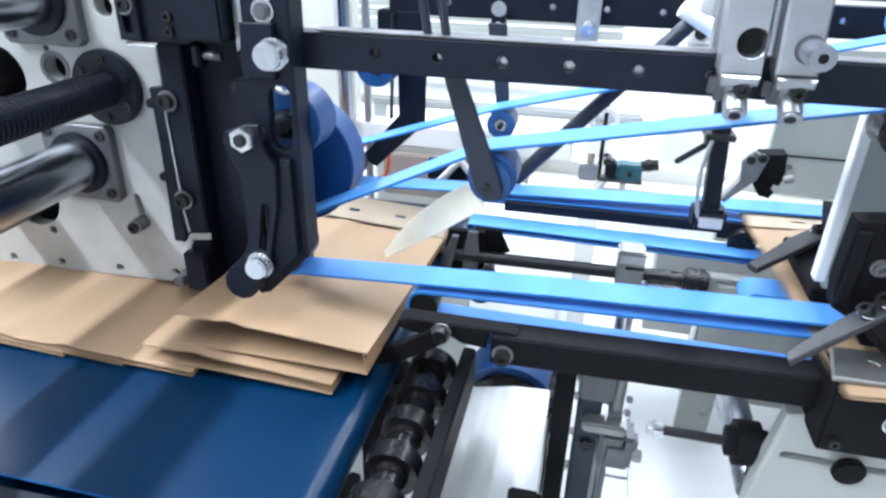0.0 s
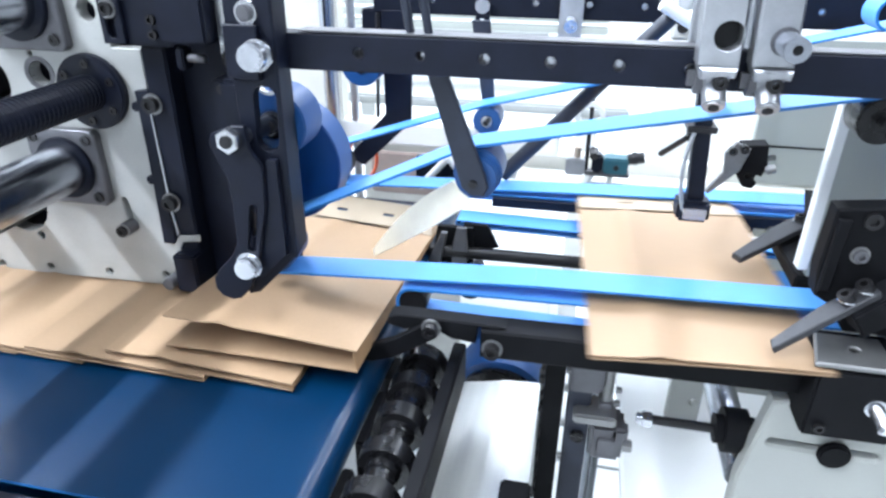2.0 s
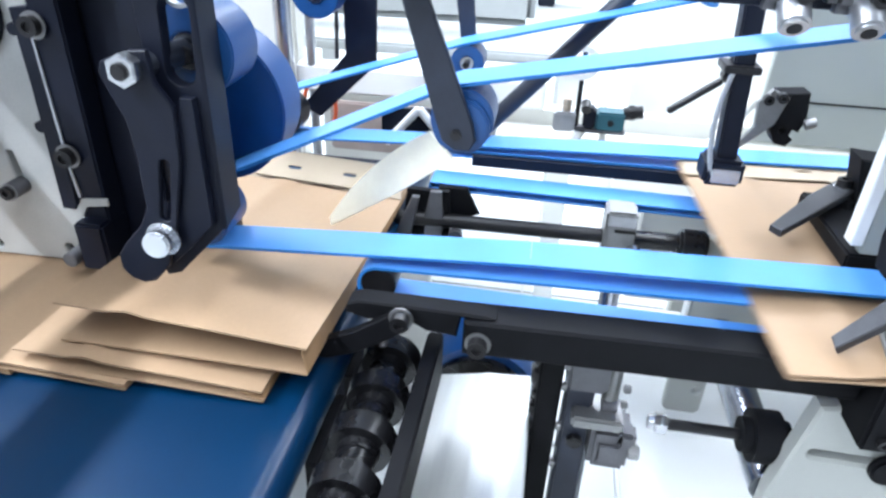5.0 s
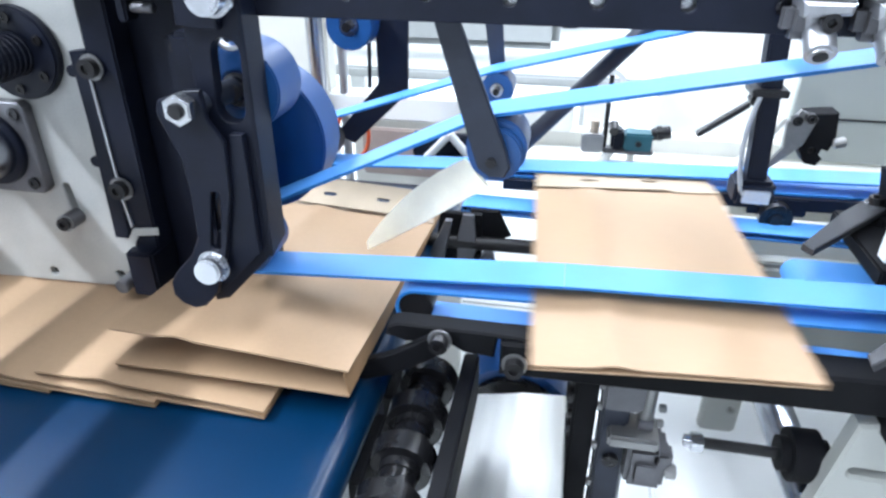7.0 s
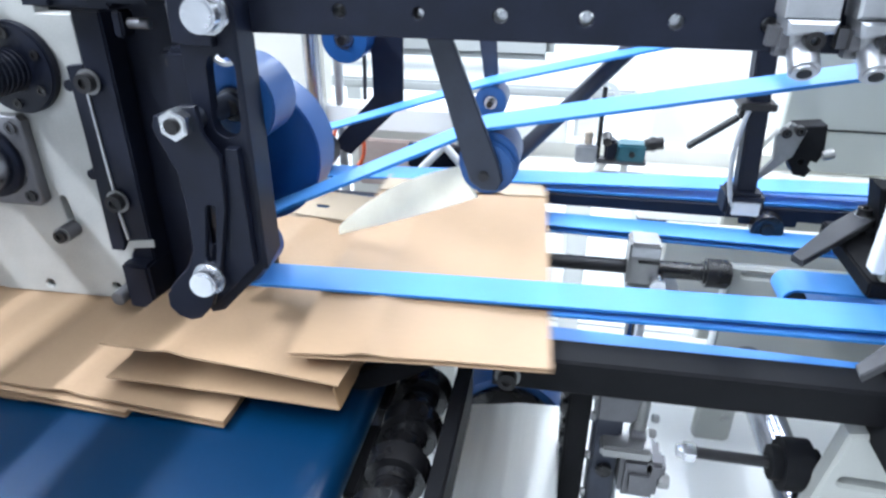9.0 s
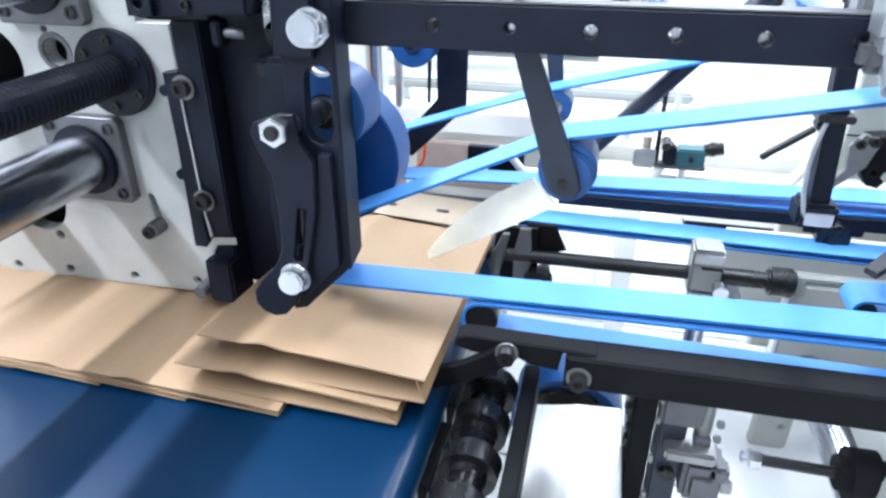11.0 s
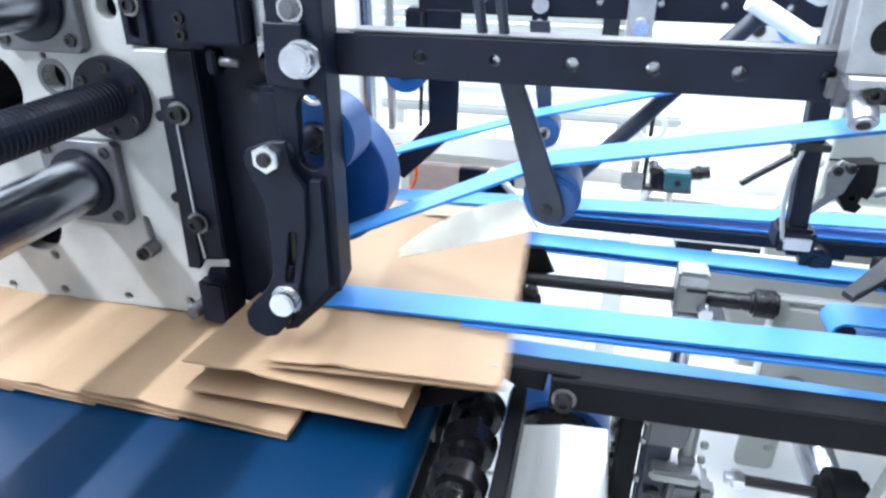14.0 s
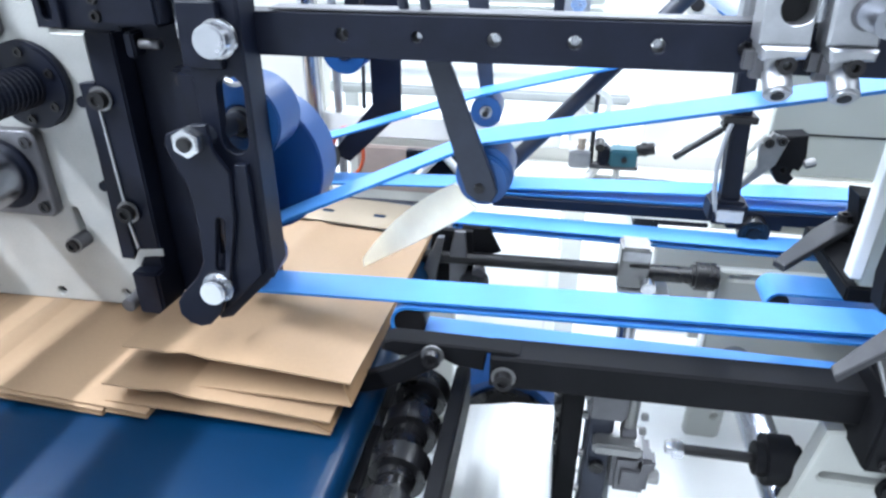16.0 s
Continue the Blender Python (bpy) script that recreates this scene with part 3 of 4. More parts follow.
part("shaft", rod((-0.755, 0.02, 0.972), (-0.755, 0.16, 0.972), 0.030, seg=40), BLACK_STEEL, car)
# guide bar with clamp screws
part("guide_bar", plate([(-0.5065, 0.975), (-0.486, 0.978), (-0.4875, 0.955), (-0.4895, 0.90), (-0.4895, 0.775), (-0.493, 0.766), (-0.5085, 0.766), (-0.5055, 0.90)], [], 0.100, 0.1095, 0.001), BLACK, car)
for zz in (0.955, 0.858):
    part("bar_ear", rod((-0.509, 0.100, zz), (-0.509, 0.1095, zz), 0.006), BLACK, car)
part("side_rail", box(-0.4855, -0.4535, 0.098, 0.128, 0.715, 1.03, 0.002), BLACK, car)
part("bright_edge", plate([(-0.4870, 0.955), (-0.4845, 0.955), (-0.4815, 0.8148), (-0.4780, 0.786), (-0.4815, 0.783), (-0.4845, 0.8148)], [], 0.0950, 0.0976, 0.0004), ALU, car, "thin bright line along the guide bar")
for zz in (0.962, 0.832):
    capscrew(car, -0.4795, 0.0945, zz, 0.0098, h=0.010)
part("foot_block", box(-0.4860, -0.452, 0.080, 0.128, 0.703, 0.760, 0.003), BLACK, car)
part("foot_screw", rod((-0.4955, 0.074, 0.716), (-0.4955, 0.108, 0.716), 0.0085), GREYSTEEL, car)
part("lug", plate([(-0.4955, 0.7116), (-0.490, 0.7660), (-0.4785, 0.7830), (-0.4480, 0.7865), (-0.4480, 0.7775), (-0.4740, 0.7740), (-0.4800, 0.7640), (-0.4870, 0.7116)], [], 0.0950, 0.0976, 0.0006), PLATE, car, "forked pale plate corner")
# black slide block beside the plate
sl = thing("slide_block", "tall matt black machined slide block", "machine block", (-0.41, 0.06, 0.73))
part("body", box(-0.500, -0.335, 0.131, 0.17, 0.706, 1.075, 0.004), BLACK, sl)
part("front_rib", box(-0.350, -0.318, 0.030, 0.128, 0.80, 1.012, 0.005), BLACK, sl)
part("step", box(-0.400, -0.356, 0.100, 0.1295, 0.74, 0.995, 0.003), BLACK, sl)
part("top_clamp", box(-0.503, -0.42, 0.070, 0.109, 1.0355, 1.17, 0.003), BLACK, sl)
part("top_block", box(-0.418, -0.362, 0.040, 0.12, 1.045, 1.17, 0.003), BLACK, sl)
part("slotted_tab", plate([(-0.503, 1.12), (-0.476, 1.12), (-0.476, 1.038), (-0.503, 1.038)], [slot(-0.490, 1.050, -0.490, 1.078, 0.0055)], 0.062, 0.0695, 0.001), BLACK, sl)
for a, b in ((-0.490, 1.076), (-0.442, 1.065), (-0.442, 1.049)):
    capscrew(sl, a, 0.062 if a < -0.48 else 0.070, b, 0.008 if a < -0.48 else 0.0055, washer=a < -0.48)
part("bright_post", box(-0.359, -0.340, 0.060, 0.09, 1.03, 1.17, 0.002), ZINC, sl)
part("joint_pin", rod((-0.415, 0.085, 1.022), (-0.392, 0.085, 1.022), 0.005), GREYSTEEL, sl)
part("joint_block", box(-0.425, -0.415, 0.075, 0.095, 1.010, 1.034, 0.002), BLACK, sl)
part("dome_screw", rod((-0.385, 0.093, 0.985), (-0.385, 0.099, 0.985), 0.006), BLACK_STEEL, sl)
part("knob", rod((-0.345, 0.06, 1.028), (-0.345, 0.085, 1.028), 0.014), RUBBER, sl)

# the carriage stands a little nearer than its drawing: one scale about a fixed point
NEAR, PIVOT = 0.94, Vector((-0.005, -0.52, 1.135))
for ob in (car, sl):
    ob.matrix_basis = Matrix.Translation(PIVOT + (BASE[ob] - PIVOT) * NEAR) @ Matrix.Scale(NEAR, 4)

# ---- machine side frames that carry shafts and beams ----
ss = thing("shaft_stand", "cream welded stand holding the shaft ends", "machine stand", (-0.7, -0.72, 0.0))
for xa in (-1.15, -0.80):
    part("leg", box(xa, xa + 0.05, -0.74, -0.69, 0.0, 1.14, 0.004), CREAM, ss)
for zz in (0.74, 0.84, 0.945, 1.05):
    part("crossbar", box(-1.10, -0.52, -0.735, -0.695, zz, zz + 0.055, 0.004), CREAM, ss)
rs = thing("rear_stand", "cream enamelled rear upright plate", "machine stand", (-0.9, 0.85, 0.0))
part("panel", box(-1.6, -0.50, 0.80, 0.85, 0.0, 1.25, 0.006), CREAM, rs)
part("crossbar", box(-0.88, -0.80, 0.13, 0.80, 0.84, 0.90, 0.004), CREAM, rs)
part("crossbar", box(-0.88, -0.80, 0.13, 0.80, 1.04, 1.10, 0.004), CREAM, rs)

# ---- aluminium clamps on the upper beam ----
for n, (cx, bore) in enumerate(((0.137, True), (0.179, False))):
    cl = thing("beam_clamp", "cast aluminium clamp block with a round bore" if bore else "cast aluminium clamp block with a chromed pin", "clamp", (cx, -0.02, 1.04), "beam clamps")
    o = [(cx - 0.0165, 1.060), (cx + 0.0155, 1.060), (cx + 0.0110, 1.16), (cx - 0.0215, 1.16)]
    part("body", plate(o, [circle(cx + 0.004, 1.084, 0.0118, 20)] if bore else [], -0.028, -0.002, 0.002), ALU, cl)
    part("cheek", box(cx - 0.0205, cx + 0.004, -0.0215, -0.001, 1.0345, 1.0590, 0.006), GREYSTEEL, cl, "dark grey lower cheek")
    part("socket_screw", ring((cx + 0.003, -0.0335, 1.0475), (cx + 0.003, -0.026, 1.0475), 0.0060, 0.0028, seg=20), BLACK_STEEL, cl)
    part("top_block", box(cx - 0.017, cx + 0.013, 0.027, 0.050, 1.03, 1.15, 0.003), ALU, cl)
    part("foot", plate([(cx - 0.0155, 1.0595), (cx + 0.015, 1.0595), (cx + 0.0135, 1.052), (cx - 0.0135, 1.050)], [], -0.0335, -0.003, 0.002), ALU, cl)
    part("shank", plate([(cx - 0.010, 1.0515), (cx + 0.012, 1.0515), (cx + 0.009, 1.036), (cx - 0.006, 1.033)], [], -0.024, -0.003, 0.002), ALU, cl)
    part("foot_nut", rod((cx + 0.001, -0.034, 1.0275), (cx + 0.001, -0.018, 1.0415), 0.0095, bevel=0.002), ALU, cl, "bright round nut")
    # black discs and plugs give the bores of nut, block and pin their shade
    part("nut_bore", rod((cx + 0.001, -0.0345, 1.027), (cx + 0.001, -0.033, 1.0285), 0.0045, bevel=0), DARK, cl)
    if bore:
        part("bore_lining", rod((cx + 0.004, -0.010, 1.084), (cx + 0.004, -0.004, 1.084), 0.0117, bevel=0), DARK, cl)
        part("rib", rod((cx + 0.0200, -0.016, 1.074), (cx + 0.0160, -0.016, 1.15), 0.0042), ZINC, cl)
    else:
        part("pin", ring((cx + 0.006, -0.058, 1.0800), (cx + 0.004, -0.028, 1.0815), 0.0098, 0.0038), CHROME, cl, "chromed hollow pin")
        part("pin_collar", rod((cx + 0.004, -0.031, 1.0815), (cx + 0.004, -0.0275, 1.0815), 0.0112), GREYSTEEL, cl)
        part("pin_bore", rod((cx + 0.0057, -0.054, 1.0802), (cx + 0.0042, -0.032, 1.0814), 0.0038, bevel=0), DARK, cl)
bar = thing("handle_bar", "white round bar with a black grip over the beam", "bar", (0.10, 0.1, 1.12))
part("bar", rod((0.118, 0.05, 1.105), (0.085, 0.14, 1.125), 0.012), WHITE, bar)
part("grip", rod((0.22, 0.05, 1.128), (0.36, 0.05, 1.128), 0.016), RUBBER, bar)

# ---- sensor post with its cable ----
sp = thing("sensor_post", "black square sensor post with a light-coloured cable", "sensor post", (0.17, 0.16, 0.86))
part("post", box(0.1585, 0.1765, 0.150, 0.170, 0.872, 1.06, 0.0015, m=Matrix.Translation((0.168, 0.16, 0.96)) @ Matrix.Rotation(radians(-4), 4, "Y") @ Matrix.Translation((-0.168, -0.16, -0.96))), BLACK, sp)
part("top_arm", box(0.158, 0.176, 0.0265, 0.152, 1.042, 1.058, 0.002), BLACK, sp)
part("clamp_ring", box(0.150, 0.182, 0.144, 0.176, 0.955, 0.962, 0.001), BLACK_STEEL, sp)
part("sensor_body", box(0.154, 0.191, 0.142, 0.178, 0.848, 0.874, 0.004), BLACK, sp)
part("lens", box(0.161, 0.187, 0.1405, 0.143, 0.852, 0.866, 0.001), CHROME, sp, "reflecting lens strip")
part("cable", tube(arc((0.158, 0.146, 0.955), (0.146, 0.144, 0.905), (0.161, 0.144, 0.860), 12), 0.0024), CABLE, sp)
stick = part("stick", rod((0.154, 0.16, 0.945), (0.112, 0.16, 0.912), 0.0036), BLACK_STEEL, sp)
part("stick_ball", rod((0.157, 0.15, 0.950), (0.157, 0.165, 0.950), 0.0055), RUBBER, sp)

# ---- deflector fingers ----
def finger(label, tip, root, width, lift=0.0):
    tip, root = Vector(tip), Vector(root)
    d = (root - tip)
    ang = math.degrees(math.atan2(d.y, d.x))
    f = thing("deflector_finger", label, "finger", root, "deflector fingers")
    m = Matrix.Translation(tip) @ Matrix.Rotation(radians(ang), 4, "Z") @ Matrix.Rotation(-math.asin(d.z / d.length), 4, "Y")
    ln = d.length
    part("blade", plate([(0, -width * 0.45), (ln * 0.98, -width * 0.5), (ln, -width * 0.4), (ln, width * 0.5), (ln * 0.55, width * 0.5), (0.004, width * 0.1)], [], -0.004, 0.004, 0.001, axis="z", m=m), WORN, f, "grey flat steel blade")
    bm = box(ln * 0.70, ln * 1.15, -width * 0.7, width * 0.6, -0.034, -0.0045, 0.002, m=m)
    part("mount", bm, MATT, f)
    for u in (0.76, 0.93):
        p0, p1 = m @ Vector((ln * u, 0, 0.004)), m @ Vector((ln * u, 0, 0.013))
        bm = ring(p0, p1, 0.0072, 0.0036, seg=20)
        part("cap_screw", bm, BLACK_STEEL, f)
        part("washer", ring(p0 - Vector((0, 0, 0.0003)), p0 + Vector((0, 0, 0.0012)), 0.0098, 0.004), ZINC, f)
    return f


finger("grey steel deflector finger over the far side of the track", (0.219, 0.118, 0.820), (0.345, 0.250, 0.828), 0.025)
finger("grey steel deflector finger over the near side of the track", (0.233, -0.024, 0.797), (0.318, -0.004, 0.860), 0.022)
f3 = thing("rear_finger", "grey steel finger on a notched black rear mount", "finger", (0.25, 0.25, 0.88), "deflector fingers")
part("blade", plate([(0.199, 0.853), (0.204, 0.8505), (0.236, 0.884), (0.244, 0.913), (0.226, 0.921), (0.214, 0.906), (0.217, 0.880)], [], 0.236, 0.242, 0.001), DULL, f3, "light grey steel blade")
part("mount", plate([(0.234, 0.878), (0.236, 0.914), (0.266, 0.917), (0.270, 0.888), (0.265, 0.875), (0.259, 0.877), (0.257, 0.870), (0.262, 0.866), (0.257, 0.858), (0.245, 0.860)], [circle(0.249, 0.875, 0.0035, 8)], 0.246, 0.272, 0.001), MATT, f3)
part("screw", rod((0.268, 0.245, 0.884), (0.279, 0.245, 0.888), 0.0055), DULL, f3)
for sx, sz in ((0.222, 0.911), (0.235, 0.914)):
    part("screw", ring((sx, 0.228, sz), (sx, 0.236, sz), 0.0052, 0.0022, seg=16), BLACK_STEEL, f3)
part("stem", rod((0.255, 0.268, 0.888), (0.394, 0.661, 0.772), 0.005), BLACK_STEEL, f3)

# ---- black mounts at the infeed side ----
mo = thing("beam_mount", "black machined mount at the end of the lower beam", "mount", (0.31, -0.03, 0.71))
part("block", box(0.278, 0.36, -0.040, 0.034, 0.706, 0.788, 0.003), MATT, mo)
part("cover", plate([(0.272, 0.0), (0.345, 0.0), (0.345, 0.055), (0.285, 0.055)], [circle(0.315, 0.03, 0.005, 10)], 0.789, 0.795, 0.0015, axis="z", m=Matrix.Translation((0, -0.04, 0))), DULL, mo, "worn grey top plate")
capscrew(mo, 0.292, -0.040, 0.720, 0.005, washer=False)
part("bolt_head", rod((0.3355, -0.040, 0.751), (0.3405, -0.064, 0.742), 0.0075, bevel=0.002), ZINC, mo, "bright bolt head")
part("washer", ring((0.3355, -0.0425, 0.751), (0.3355, -0.0400, 0.751), 0.0100, 0.006), ZINC, mo)
mp = thing("finger_mount", "tall black steel mount holding the fingers", "mount", (0.34, 0.0, 0.8))
part("plate", plate([(0.272, 0.930), (0.40, 0.945), (0.42, 0.80), (0.31, 0.80), (0.292, 0.828), (0.274, 0.838), (0.270, 0.866)], [], 0.012, 0.036, 0.002), MATT, mp)
part("web", box(0.285, 0.40, 0.10, 0.24, 0.795, 0.812, 0.002), MATT, mp)
part("upper_plate", plate([(0.315, 0.868), (0.42, 0.86), (0.42, 0.80), (0.33, 0.80)], [], 0.20, 0.235, 0.002), MATT, mp)
capscrew(mp, 0.302, 0.012, 0.886, 0.0065, material=GREYSTEEL)
part("rib", plate([(0.274, 0.922), (0.286, 0.922), (0.284, 0.846), (0.273, 0.846)], [], 0.006, 0.0118, 0.0015), MATT, mp)
capscrew(mp, 0.303, 0.012, 0.922, 0.008, material=BLACK_STEEL, washer=False)

# ---- cream infeed frame ----
pn = thing("infeed_machine", "cream enamelled infeed side frame with a slot and handle", "machine frame", (0.6, 0.02, 0.0))
# Panel coloured greyer than the cream enamel for the weaker light down here.
part("panel", plate([(0.252, 0.0), (1.6, 0.0), (1.6, 0.745), (0.34, 0.725), (0.262, 0.712), (0.246, 0.60)], [slot(0.272, 0.658, 0.375, 0.656, 0.0045)], 0.0, 0.022, 0.003), PALEGREY, pn)
part("slot_knob", rod((0.333, -0.010, 0.6565), (0.333, 0.0, 0.6565), 0.0165, bevel=0.003), MATT, pn, "black round clamp knob")
# One cream plate: lit edge coloured white, shaded face coloured greyer.
part("upper_panel", plate([(0.296, 0.80), (1.6, 0.80), (1.6, 1.03), (0.291, 1.03)], [], 0.104, 0.116, 0.002), GREENGREY, pn)
part("upper_edge", box(0.2845, 0.2955, 0.102, 0.118, 0.82, 1.03, 0.001), WHITE, pn)
part("stay", box(0.9, 0.95, 0.022, 0.104, 0.70, 0.84, 0.002), CREAM, pn)
part("belt_stay", box(0.70, 0.74, 0.245, 0.28, 0.70, 1.066, 0.003), BLACK, pn)
single("beam_stay", box(0.66, 0.72, -0.01, 0.10, 0.74, 1.06, 0.004), BLACK, "black upright joining beam and infeed frame", "stay")

# ---- rods and knobs below ----
kr = thing("knob_rod", "black threaded rod with a bright nut and black knob", "adjusting rod", (0.2, 0.041, 0.63))
part("rod", rod((0.146, 0.041, 0.632), (0.222, 0.041, 0.632), 0.0058), BLACK_STEEL, kr)
part("nut", hexhead((0.140, 0.041, 0.632), (0.152, 0.041, 0.632), 0.0105), ZINC, kr, "bright nut")
part("tip", rod((0.134, 0.041, 0.632), (0.140, 0.041, 0.632), 0.0070), ZINC, kr)
part("knob", rod((0.222, 0.041, 0.633), (0.266, 0.041, 0.634), 0.0265, seg=32, bevel=0.009), MATT, kr)
cs = thing("cross_shaft", "polished cross shaft behind the knob", "shaft", (0.262, 0.1, 0.59))
part("shaft", rod((0.262, 0.026, 0.580), (0.262, 0.29, 0.580), 0.0205, seg=40), CHROME, cs)
rr = thing("rear_rod", "black adjusting rod with an aluminium clamp", "adjusting rod", (0.02, 0.285, 0.70))
part("rod", rod((-0.20, 0.285, 0.703), (0.104, 0.285, 0.707), 0.0095), BLACK_STEEL, rr)
part("rod_end", rod((0.104, 0.285, 0.707), (0.191, 0.285, 0.708), 0.0115), RUBBER, rr)
part("knob", rod((0.182, 0.285, 0.708), (0.216, 0.285, 0.708), 0.0190, bevel=0.004), RUBBER, rr)
part("clamp", box(0.088, 0.126, 0.265, 0.305, 0.690, 0.750, 0.003), DULL, rr, "light grey clamp block")
part("clamp_lip", box(0.090, 0.124, 0.2615, 0.2645, 0.733, 0.746, 0.001), ALU, rr)
part("clamp_slit", box(0.100, 0.126, 0.2630, 0.2646, 0.724, 0.7275, 0.0002), DARK, rr)
part("clamp_foot", box(0.090, 0.156, 0.257, 0.313, 0.675, 0.6895, 0.003), ALU, rr)
part("clamp_screw", rod((0.126, 0.250, 0.700), (0.126, 0.266, 0.700), 0.0095), ZINC, rr)
part("stand", rod((0.112, 0.285, 0.0), (0.112, 0.285, 0.676), 0.0130), CHROME, rr)
part("bearing_arm", plate([(-0.125, 0.748), (-0.088, 0.748), (-0.070, 0.712), (-0.112, 0.698), (-0.130, 0.72)], [], 0.296, 0.303, 0.002), MATT, rr)
part("blade", plate([(-0.133, 0.748), (-0.119, 0.748), (-0.114, 0.698), (-0.124, 0.660), (-0.140, 0.660), (-0.140, 0.713)], [], 0.277, 0.284, 0.001), GREYSTEEL, rr, "grey steel side blade")
part("blade", plate([(-0.154, 0.745), (-0.145, 0.745), (-0.159, 0.668), (-0.187, 0.664)], [], 0.262, 0.270, 0.001), GREYSTEEL, rr, "grey steel side blade")
part("backing", plate([(-0.165, 0.745), (-0.110, 0.745), (-0.106, 0.640), (-0.178, 0.640)], [], 0.2855, 0.2950, 0.001), MATT, rr)
part("pivot", rod((-0.105, 0.24, 0.668), (-0.105, 0.29, 0.668), 0.020), MATT, rr)
part("arm_screw", rod((-0.098, 0.268, 0.690), (-0.098, 0.280, 0.690), 0.009), GREYSTEEL, rr)
st = thing("clamp_stand", "black toothed upright with grey clamp blocks", "stand", (0.03, 0.06, 0.0))
part("upright", box(0.022, 0.046, 0.045, 0.085, 0.0, 0.722, 0.003), MATT, st)
for k in range(12):
    zz = 0.46 + 0.0215 * k
    part("side_lug", box(0.0165 if k % 3 else 0.0145, 0.0218, 0.048, 0.070, zz, zz + (0.014 if k % 2 else 0.010), 0.002), RUBBER, st)
for zz in (0.682, 0.655, 0.60, 0.545):
    part("side_screw", rod((0.0465, 0.050, zz), (0.0515, 0.050, zz), 0.0050), DULL, st)
part("column", box(0.052, 0.081, 0.055, 0.085, 0.0, 0.722, 0.003), GREYBAR, st, "dark grey column")
part("head_block", box(0.050, 0.092, 0.045, 0.090, 0.652, 0.700, 0.004), GREYSTEEL, st, "grey head block")
part("clamp_tray", box(0.060, 0.112, 0.036, 0.080, 0.612, 0.627, 0.003), DULL, st, "light grey clamp jaw")
part("clamp_block", box(0.083, 0.124, 0.040, 0.082, 0.556, 0.611, 0.005), GREYSTEEL, st, "grey clamp block")
part("clamp_lid", box(0.092, 0.114, 0.0365, 0.0395, 0.568, 0.594, 0.002), GREYSTEEL, st)
part("clamp_ear", box(0.110, 0.128, 0.036, 0.060, 0.592, 0.612, 0.004), GREYSTEEL, st)
part("clamp_screw", hexhead((0.124, 0.05, 0.578), (0.136, 0.05, 0.578), 0.0085), DULL, st)
part("column_screw", rod((0.068, 0.048, 0.580), (0.068, 0.0548, 0.580), 0.0085), RUBBER, st)
part("rod", rod((0.098, 0.066, 0.612), (0.098, 0.066, 0.722), 0.0085), DULL, st, "bright steel rod")
part("rod_collar", rod((0.090, 0.060, 0.628), (0.106, 0.060, 0.628), 0.0075), GREYSTEEL, st)
part("pinch_screw", rod((0.107, 0.052, 0.640), (0.114, 0.052, 0.640), 0.0045), DULL, st)
part("pinch_screw", rod((0.107, 0.052, 0.660), (0.114, 0.052, 0.660), 0.0045), DULL, st)

# ---- folded cover and dark box beneath the beam ----
cv = thing("folded_cover", "brushed pale sheet-steel cover with a lengthwise fold", "cover", (-0.04, 0.0, 0.0))
prof = [(-0.106, 0.584), (-0.090, 0.588), (-0.060, 0.594), (-0.038, 0.599), (-0.034, 0.6005), (0.0165, 0.604), (0.0185, 0.602), (0.0185, 0.45)]
bm = bmesh.new()
rows = [[bm.verts.new((a, y, b)) for a, b in prof] for y in (-0.42, 0.118)]
for k in range(len(prof) - 1):
    bm.faces.new((rows[0][k], rows[0][k + 1], rows[1][k + 1], rows[1][k]))
bm.normal_update()
bmesh.ops.solidify(bm, geom=bm.faces[:], thickness=0.002)
part("sheet", bm, BRUSHED, cv)
part("support", box(-0.080, 0.015, -0.40, 0.11, 0.0, 0.53, 0.004), CREAM, cv)
single("dark_junction_box", box(-0.014, 0.020, -0.22, -0.074, 0.606, 0.619, 0.003), MATT, "flat dark box lying on the folded cover", "box")

# ---- cream body behind ----
bd = thing("machine_body", "cream enamelled machine body under the track", "machine body", (0.4, 0.45, 0.0))
part("cross_panel", plate([(0.165, 0.50), (1.6, 0.50), (1.6, 0.69), (0.165, 0.685)], [], 0.47, 0.49, 0.003), CREAM, bd)
part("near_panel", plate([(0.219, 0.432), (0.224, 0.426), (0.264, 0.426), (0.270, 0.432), (0.270, 0.50), (1.6, 0.50), (1.6, 0.722), (0.219, 0.716)], [slot(0.236, 0.706, 0.285, 0.706, 0.0035), circle(0.258, 0.470, 0.005, 10)], 0.292, 0.308, 0.003), PALEGREY, bd, "pale grey-green panel with a hanging tab")
part("edge", box(0.2145, 0.2185, 0.29, 0.31, 0.50, 0.716, 0.001), WHITE, bd)
# Added white tray and legs: it catches lamp light where the area below glares.
part("low_tray", box(0.150, 0.60, -0.16, 0.60, 0.38, 0.40, 0.004), WHITE, bd, "added white tray standing for the glaring area below")
part("tray_leg", box(0.19, 0.22, -0.08, -0.05, 0.0, 0.38, 0.002), WHITE, bd)
part("tray_leg", box(0.55, 0.58, 0.55, 0.58, 0.0, 0.38, 0.002), WHITE, bd)
part("panel_post", box(1.50, 1.56, 0.31, 0.465, 0.0, 0.68, 0.004), CREAM, bd)
part("notice", box(0.255, 0.315, 0.42, 0.44, 0.4005, 0.43, 0.006), CREAM, bd)

